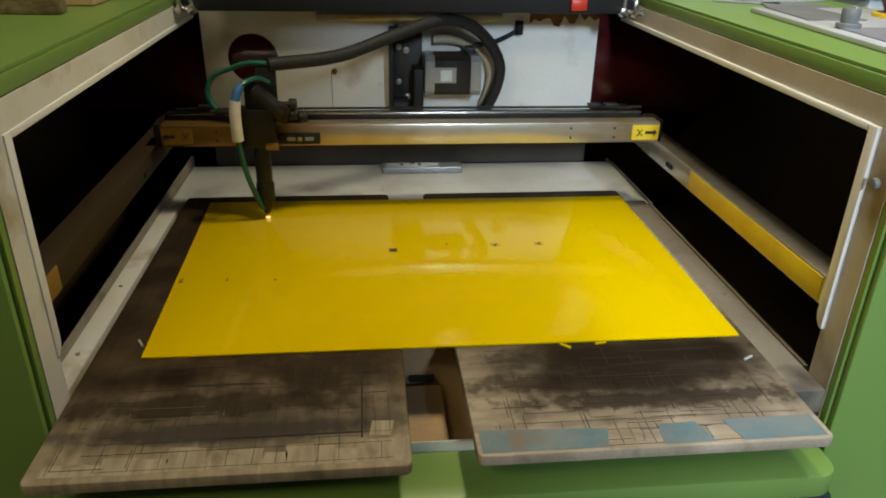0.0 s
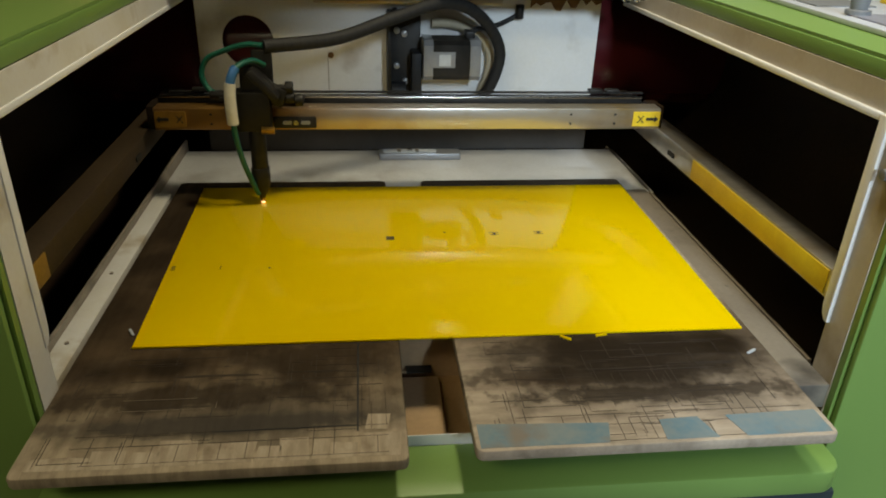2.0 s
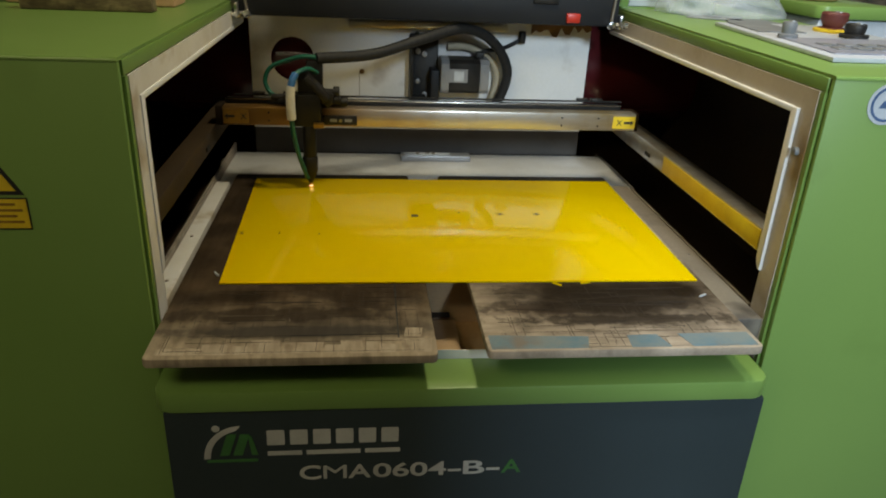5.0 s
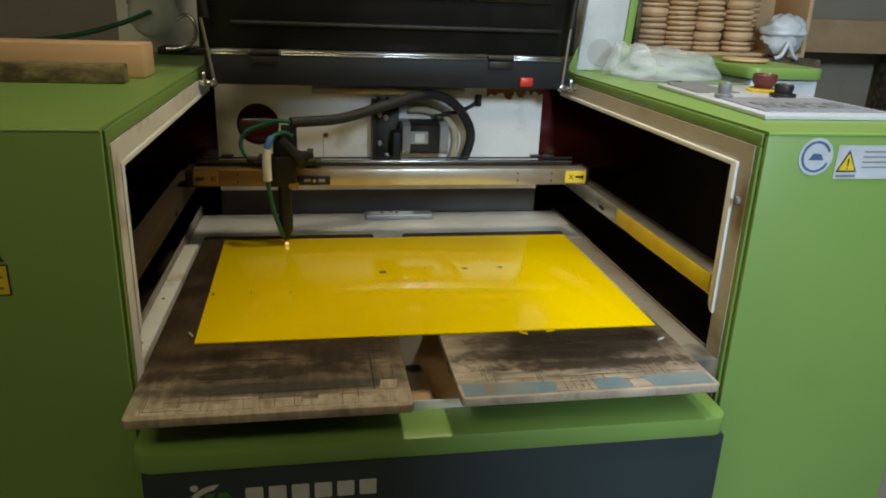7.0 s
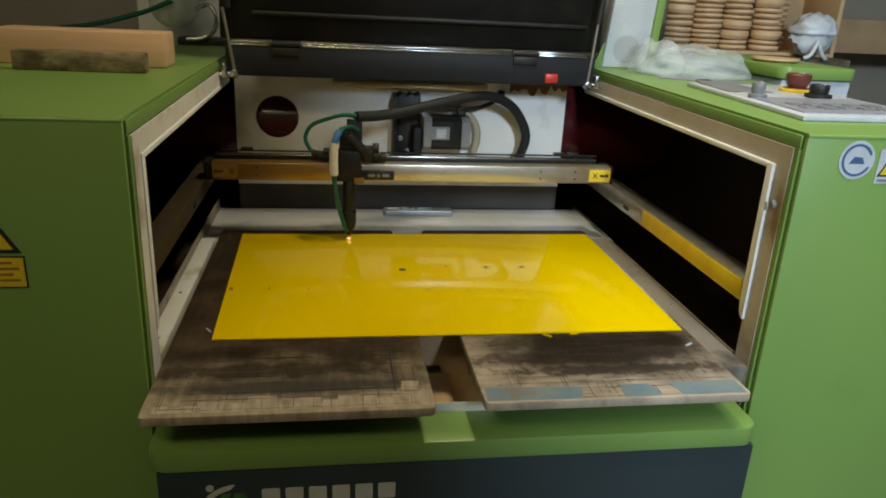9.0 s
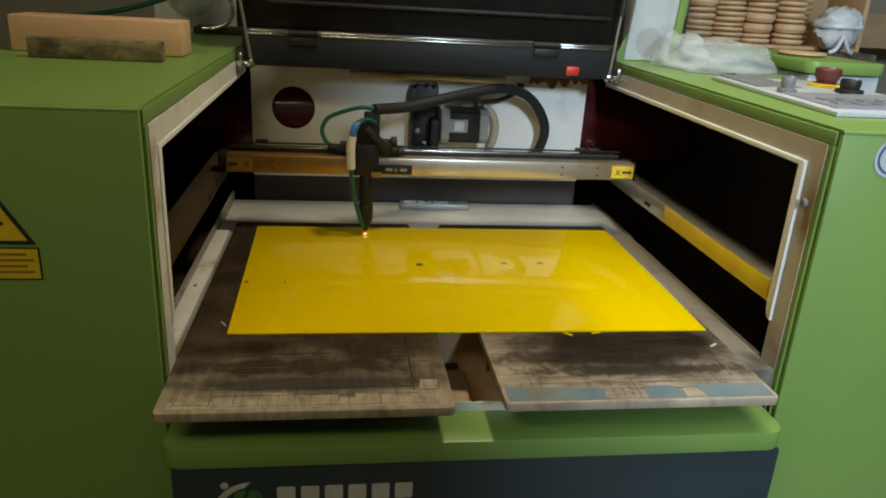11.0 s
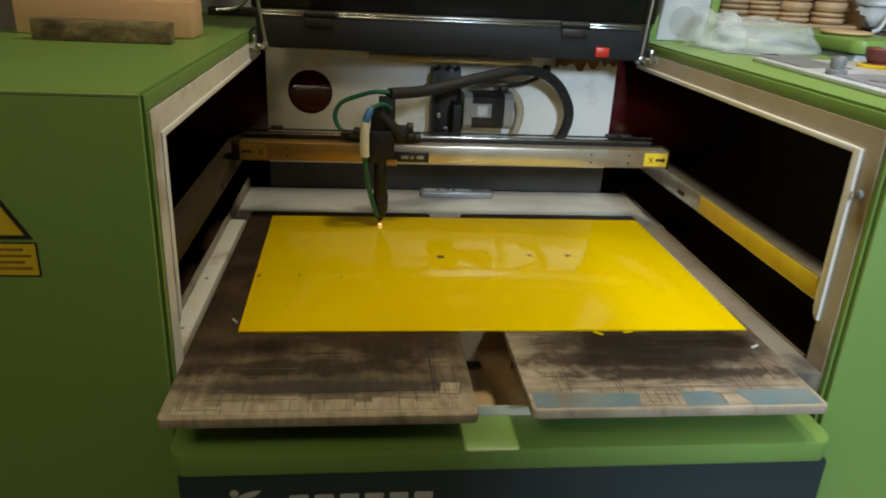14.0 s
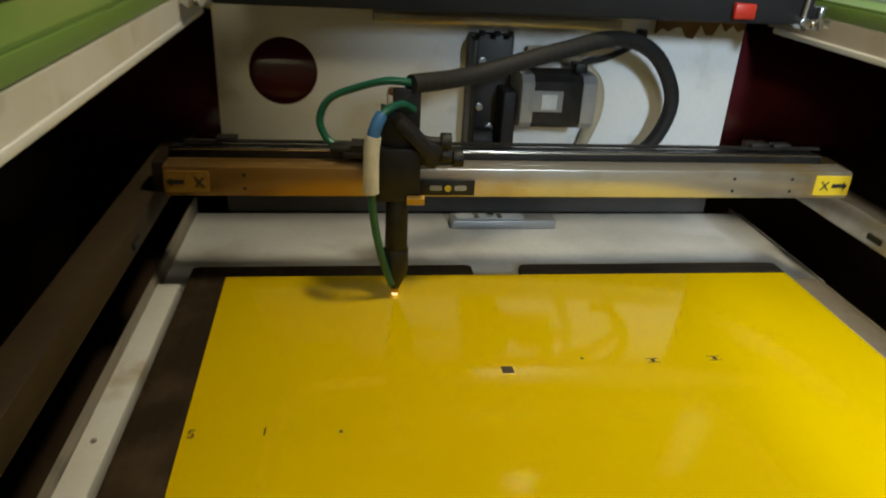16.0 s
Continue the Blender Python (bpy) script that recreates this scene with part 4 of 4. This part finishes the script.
for x, y, a in ((0.114, -0.006, -40), (-0.308, 0.028, -60), (0.151, -0.003, 10), (0.29, -0.04, 30)):
    single("acrylic_chip", place(box(-0.006, 0.006, -0.0012, 0.0012, 0, 0.002, 0.0004), pose(x, y, 0.7973, 0, 0, a)), YELLOW if a in (-40, 10) else STICKERW, "small yellow acrylic offcut lying on the board", "offcut", group="chips beside the sheet")

# ---- things on the cabinets ----
single("timber_block", box(-0.63, -0.398, 0.33, 0.40, TOP + 0.0005, 1.129, 0.003), WOOD, "pale pine timber block on the cabinet top", "timber block")
single("timber_offcut", box(-0.580, -0.410, 0.255, 0.28, TOP + 0.0005, 1.106, 0.002), MOTTLED, "dark stained narrow wood offcut", "wood offcut")

tower = thing("white_machine_cover", (0.42, 0.6, TOP), "white panel with lime green edges behind the control cabinet", "machine cover")
part("panel", prism([(0.372, 1.082), (0.462, 1.082), (0.49, 1.5), (0.41, 1.5)], "y", 0.60, 0.63, 0.003), STICKERW, tower)
part("edge", prism([(0.462, 1.079), (0.478, 1.079), (0.506, 1.5), (0.49, 1.5)], "y", 0.596, 0.64, 0.003), GREEN, tower, "lime green edge")
part("foot", box(0.355, 0.47, 0.588, 0.66, TOP + 0.0005, 1.0815, 0.002), GREEN, tower)
part("emblem", disc(0.418, 1.118, 0.026, 0.5998, 0.0006), mat("pale_grey_print", (0.42, 0.44, 0.47), rough=0.5), tower)
part("side_fin", prism([(0.352, 1.079), (0.372, 1.079), (0.372, 1.13)], "y", 0.60, 0.612, 0.001), GREEN, tower)


def soft(ob):
    """Smooth shading all over, for film."""
    ob.data.set_sharp_from_angle(angle=math.pi)
    return ob


def crumpled(cx, cy, z, rx, ry, h, seed, n=34, m=14, rough=0.28):
    bm = bmesh.new()
    rows = []
    for j in range(m):
        v = j / (m - 1)
        row = []
        for i in range(n):
            a = 2 * math.pi * i / n
            r = math.cos(v * math.pi / 2) ** 0.7 if v < 1 else 0.0
            p = Vector((math.cos(a) * r, math.sin(a) * r, math.sin(v * math.pi / 2)))
            k = 1 + rough * noise.noise(p * 2.2 + Vector((seed, 0, 0))) * 1.6 + rough * 0.6 * noise.noise(p * 7 + Vector((0, seed, 0)))
            row.append(bm.verts.new((cx + rx * p.x * k, cy + ry * p.y * k, z + max(0.0, h * p.z * k))))
        rows.append(row)
    for a, b in zip(rows, rows[1:]):
        for i in range(n):
            bm.faces.new((a[i], a[(i + 1) % n], b[(i + 1) % n], b[i]))
    bm.faces.new(rows[-1]), bm.faces.new(rows[0][::-1])
    return bm


soft(single("plastic_bag", crumpled(0.52, 0.5, TOP + 0.001, 0.105, 0.075, 0.05, 2.0, 48, 20, 0.11), FILM, "crumpled clear polythene bag on the cabinet top", "plastic bag"))
soft(single("plastic_bag", crumpled(0.455, 0.53, TOP + 0.001, 0.05, 0.05, 0.06, 7.0, 36, 16, 0.13), FILM, "crumpled clear polythene bag on the cabinet top", "plastic bag"))
for pts in ([(0.42, 0.44), (0.50, 0.40), (0.53, 0.46), (0.46, 0.49)], [(0.46, 0.35), (0.56, 0.37), (0.55, 0.43), (0.48, 0.42)]):
    single("plastic_sheet", prism(pts, "z", TOP + 0.0005, TOP + 0.0025, 0.0004), GREYPLASTIC if pts[0][0] > 0.45 else SILVER, "thin grey sheet lying on the cabinet top", "offcut")

# neighbouring machine with a green lid
neighbour = thing("small_machine", (0.75, 0.6, 0), "white machine with a lime green lid beside the cutter", "machine")
part("body", box(0.66, 0.80, 0.44, 0.76, 0.0, 1.085, 0.004), STICKERW, neighbour, "white painted body")
part("lid", prism(rounded(0.652, 0.806, 0.43, 0.77, 0.02), "z", 1.086, 1.108, 0.003), GREEN, neighbour, "lime green lid")
single("wooden_plate", lathe([(0.038, 0), (0.045, 0.004), (0.045, 0.007), (0.036, 0.006)], (0.715, 0.56, 1.1085), 32), BAMBOO, "round pale wooden plate on the green lid", "plate")

# crate with stacks of turned wooden dishes
table = thing("side_table", (0.92, 1.05, 0), "dark wooden table behind the machine carrying a crate", "table")
part("tabletop", box(0.62, 1.14, 0.90, 1.14, 1.07, 1.095, 0.003), OLDWOOD, table)
for x in (0.65, 1.1):
    for y in (0.93, 1.11):
        part("leg", box(x - 0.02, x + 0.02, y - 0.02, y + 0.02, 0, 1.07, 0.003), OLDWOOD, table)
crate = thing("wooden_crate", (0.9, 1.05, 1.095), "open plywood crate full of wooden dishes", "crate")
part("side", box(0.648, 0.66, 0.96, 1.12, 1.0955, 1.42, 0.002), OLDWOOD, crate)
part("side", box(1.12, 1.132, 0.96, 1.12, 1.0955, 1.42, 0.002), CARD, crate)
part("back", box(0.66, 1.12, 1.11, 1.12, 1.0955, 1.42, 0.002), CARD, crate)
part("bottom", box(0.66, 1.12, 0.96, 1.11, 1.0955, 1.104, 0.002), CARD, crate)
dish = single("wooden_dish", lathe([(0.026, 0), (0.036, 0.002), (0.0395, 0.006), (0.039, 0.0105), (0.034, 0.0115), (0.03, 0.0085)], (0, 0, 0), 24), BAMBOO, "turned pale wooden dish in a stack", "dish", group="dishes stacked in the crate")
rnd = random.Random(4)
done = False
for x, y in ((0.702, 0.995), (0.782, 0.995), (0.862, 0.995), (0.944, 0.995), (1.0, 1.065)):
    z = 1.1042
    while z < 1.33:
        deep = rnd.choice((1.0, 1.0, 1.0, 1.12, 1.12, 1.3, 2.1))
        m = pose(x + rnd.uniform(-0.004, 0.004), y + rnd.uniform(-0.003, 0.003), z, rnd.uniform(-1.5, 1.5), rnd.uniform(-1.5, 1.5), rnd.uniform(0, 360)) @ Matrix.Diagonal((1, 1, deep, 1))
        z += 0.0117 * deep
        if done:
            copy_thing(dish, m)
        else:
            dish.matrix_basis, done = m, True
sack = thing("white_bag", (1.03, 0.93, 1.095), "tied white plastic bag beside the crate", "bag")
body = crumpled(1.04, 0.93, 1.152, 0.058, 0.04, 0.048, 4.0, 30, 12, 0.16)
lower = crumpled(1.04, 0.93, 0, 0.052, 0.036, 0.05, 4.0, 30, 8, 0.16)
soft(part("bag_body", body, STICKERW, sack))
part("bag_bottom", place(lower, Matrix.Translation((0, 0, 1.153)) @ Matrix.Diagonal((1, 1, -1, 1))), STICKERW, sack)
for s in (-1, 1):
    part("tie", tube(smooth_line([(1.03, 0.888, 1.138), (1.03 + s * 0.016, 0.885, 1.105), (1.03 + s * 0.03, 0.89, 1.0965)]), 0.005, 8), STICKERW, sack)
shelf = thing("wall_shelf", (2.0, 1.95, 0), "brown wooden shelf unit by the far wall", "shelf")
part("board", box(1.6, 2.45, 1.9, 2.19, 1.06, 1.19, 0.004), CARD, shelf)
for x in (1.66, 2.39):
    part("leg", box(x - 0.03, x + 0.03, 1.95, 2.15, 0, 1.06, 0.003), OLDWOOD, shelf)

# clutter on the floor beside the control cabinet
GREYWOOD = mat("grey_weathered_plank", (0.3, 0.24, 0.2), (0.22, 0.17, 0.14), rough=0.8, scale=10, fine=160, stretch=(5, 5, 0.5), bump=0.25)
plank = place(box(-0.055, 0.055, -0.012, 0.012, 0, 0.545, 0.002), pose(0.872, 0.13, 0.012, 0, -8, 0))
single("leaning_plank", plank, GREYWOOD, "grey weathered plank leaning beside the cabinet", "plank")
bin_ob = thing("storage_bin", (0.95, 0.45, 0), "open dark brown wooden bin on the floor", "bin")
for name, b in (("bottom", box(0.78, 1.25, 0.26, 0.72, 0.0, 0.015)), ("side", box(0.78, 0.795, 0.26, 0.72, 0.0155, 0.55)), ("side", box(1.235, 1.25, 0.26, 0.72, 0.0155, 0.55)), ("front", box(0.7955, 1.2345, 0.26, 0.275, 0.0155, 0.44)), ("back", box(0.7955, 1.2345, 0.705, 0.72, 0.0155, 0.55))):
    part(name, b, OLDWOOD, bin_ob)
single("yellow_offcut", box(0.80, 0.86, 0.2, 0.225, 0.0, 0.575, 0.002), DULLYELLOW, "upright strip of yellowed board beside the bin", "offcut")
single("white_pipe", rod((0.86, 0.22, 0.52), (1.28, 0.19, 0.012), 0.01, n=14), PAPER, "white plastic pipe leaning on the bin", "pipe")

# filter bowl with a green tube behind the left cabinet
rack = thing("air_filter", (-0.46, 0.8, 1.0), "air filter with a clear round bowl on a steel bracket", "air filter")
part("bracket", box(-0.56, -0.385, 0.86, 0.87, TOP + 0.0005, 1.3, 0.002), WHITE, rack, "white painted bracket plate")
part("base", box(-0.47, -0.36, 0.79, 0.86, TOP + 0.0005, 1.094, 0.002), BLACK, rack)
bowl = bmesh.new()
bmesh.ops.create_uvsphere(bowl, u_segments=32, v_segments=20, radius=0.05, matrix=Matrix.Translation((-0.475, 0.81, 1.16)) @ Matrix.Diagonal((1, 0.8, 1, 1)))
part("bowl", bowl, GLASS, rack, "clear plastic bowl")
part("core", rod((-0.475, 0.81, 1.13), (-0.475, 0.81, 1.2), 0.016, n=20, bev=0.002), STICKERW, rack)
part("cap", rod((-0.475, 0.81, 1.2), (-0.475, 0.81, 1.23), 0.045, n=28, bev=0.003), GREYPLASTIC, rack)
part("green_tube", tube(smooth_line([(-0.72, 0.78, 1.10), (-0.62, 0.77, 1.115), (-0.53, 0.765, 1.14), (-0.47, 0.76, 1.165)]), 0.005), GREENTUBE, rack, "green air tube")
part("steel_ring", tube(smooth_line([(-0.43, 0.79, 1.15), (-0.405, 0.785, 1.16), (-0.39, 0.78, 1.14), (-0.395, 0.78, 1.11), (-0.42, 0.78, 1.095), (-0.45, 0.78, 1.092)]), 0.004), CHROME, rack)
part("bolt", rod((-0.53, 0.85, 1.18), (-0.53, 0.86, 1.18), 0.007, n=8), CHROME, rack)


# ---- what moves ----
HEAD_X = [(0, 0), (3.5, 0.0005), (6, 0.009), (6.5, 0.0115), (7.0, 0.0165), (7.1, 0.018), (7.2, 0.027), (7.3, 0.047), (7.4, 0.07), (7.5, 0.0855), (7.6, 0.0865), (8, 0.0875), (9, 0.0905), (10, 0.0915), (12.5, 0.0875), (13.5, 0.0855), (14.5, 0.0825), (16, 0.081)]
GANTRY_Y = [(0, 0), (1, 0), (1.5, 0.004), (2.5, 0.006), (3, 0.012), (3.5, 0.015), (6, 0.023), (6.5, 0.027), (7, 0.033), (9, 0.033), (10, 0.028), (12.5, 0.022), (14, 0.02), (15, 0.019), (16, 0.019)]
TIMES = (0, 1, 1.5, 2.5, 3, 3.5, 6, 6.5, 7.0, 7.1, 7.2, 7.3, 7.4, 7.5, 7.6, 8, 9, 10, 12.5, 13.5, 14.5, 16)


def value(rows, t):
    for (t0, v0), (t1, v1) in zip(rows, rows[1:]):
        if t <= t1:
            return v0 + (v1 - v0) * (t - t0) / (t1 - t0)
    return rows[-1][1]


def motions():
    walk(gantry, [(t, pose(0, value(GANTRY_Y, t), 0)) for t in TIMES])
    walk(head, [(t, pose(value(HEAD_X, t), value(GANTRY_Y, t), 0)) for t in TIMES])
    runs = [(t, hose_points(value(HEAD_X, t), value(GANTRY_Y, t))) for t in TIMES]
    offset = base_of(hose)
    for k, ob in enumerate(links):
        rows = []
        for t, p in runs:
            way = (p[k + 1] - p[k]).to_track_quat("Z", "Y").to_matrix().to_4x4()
            rows.append((t, Matrix.Translation((p[k] + p[k + 1]) / 2 - offset) @ way))
        walk(ob, rows)


motions()
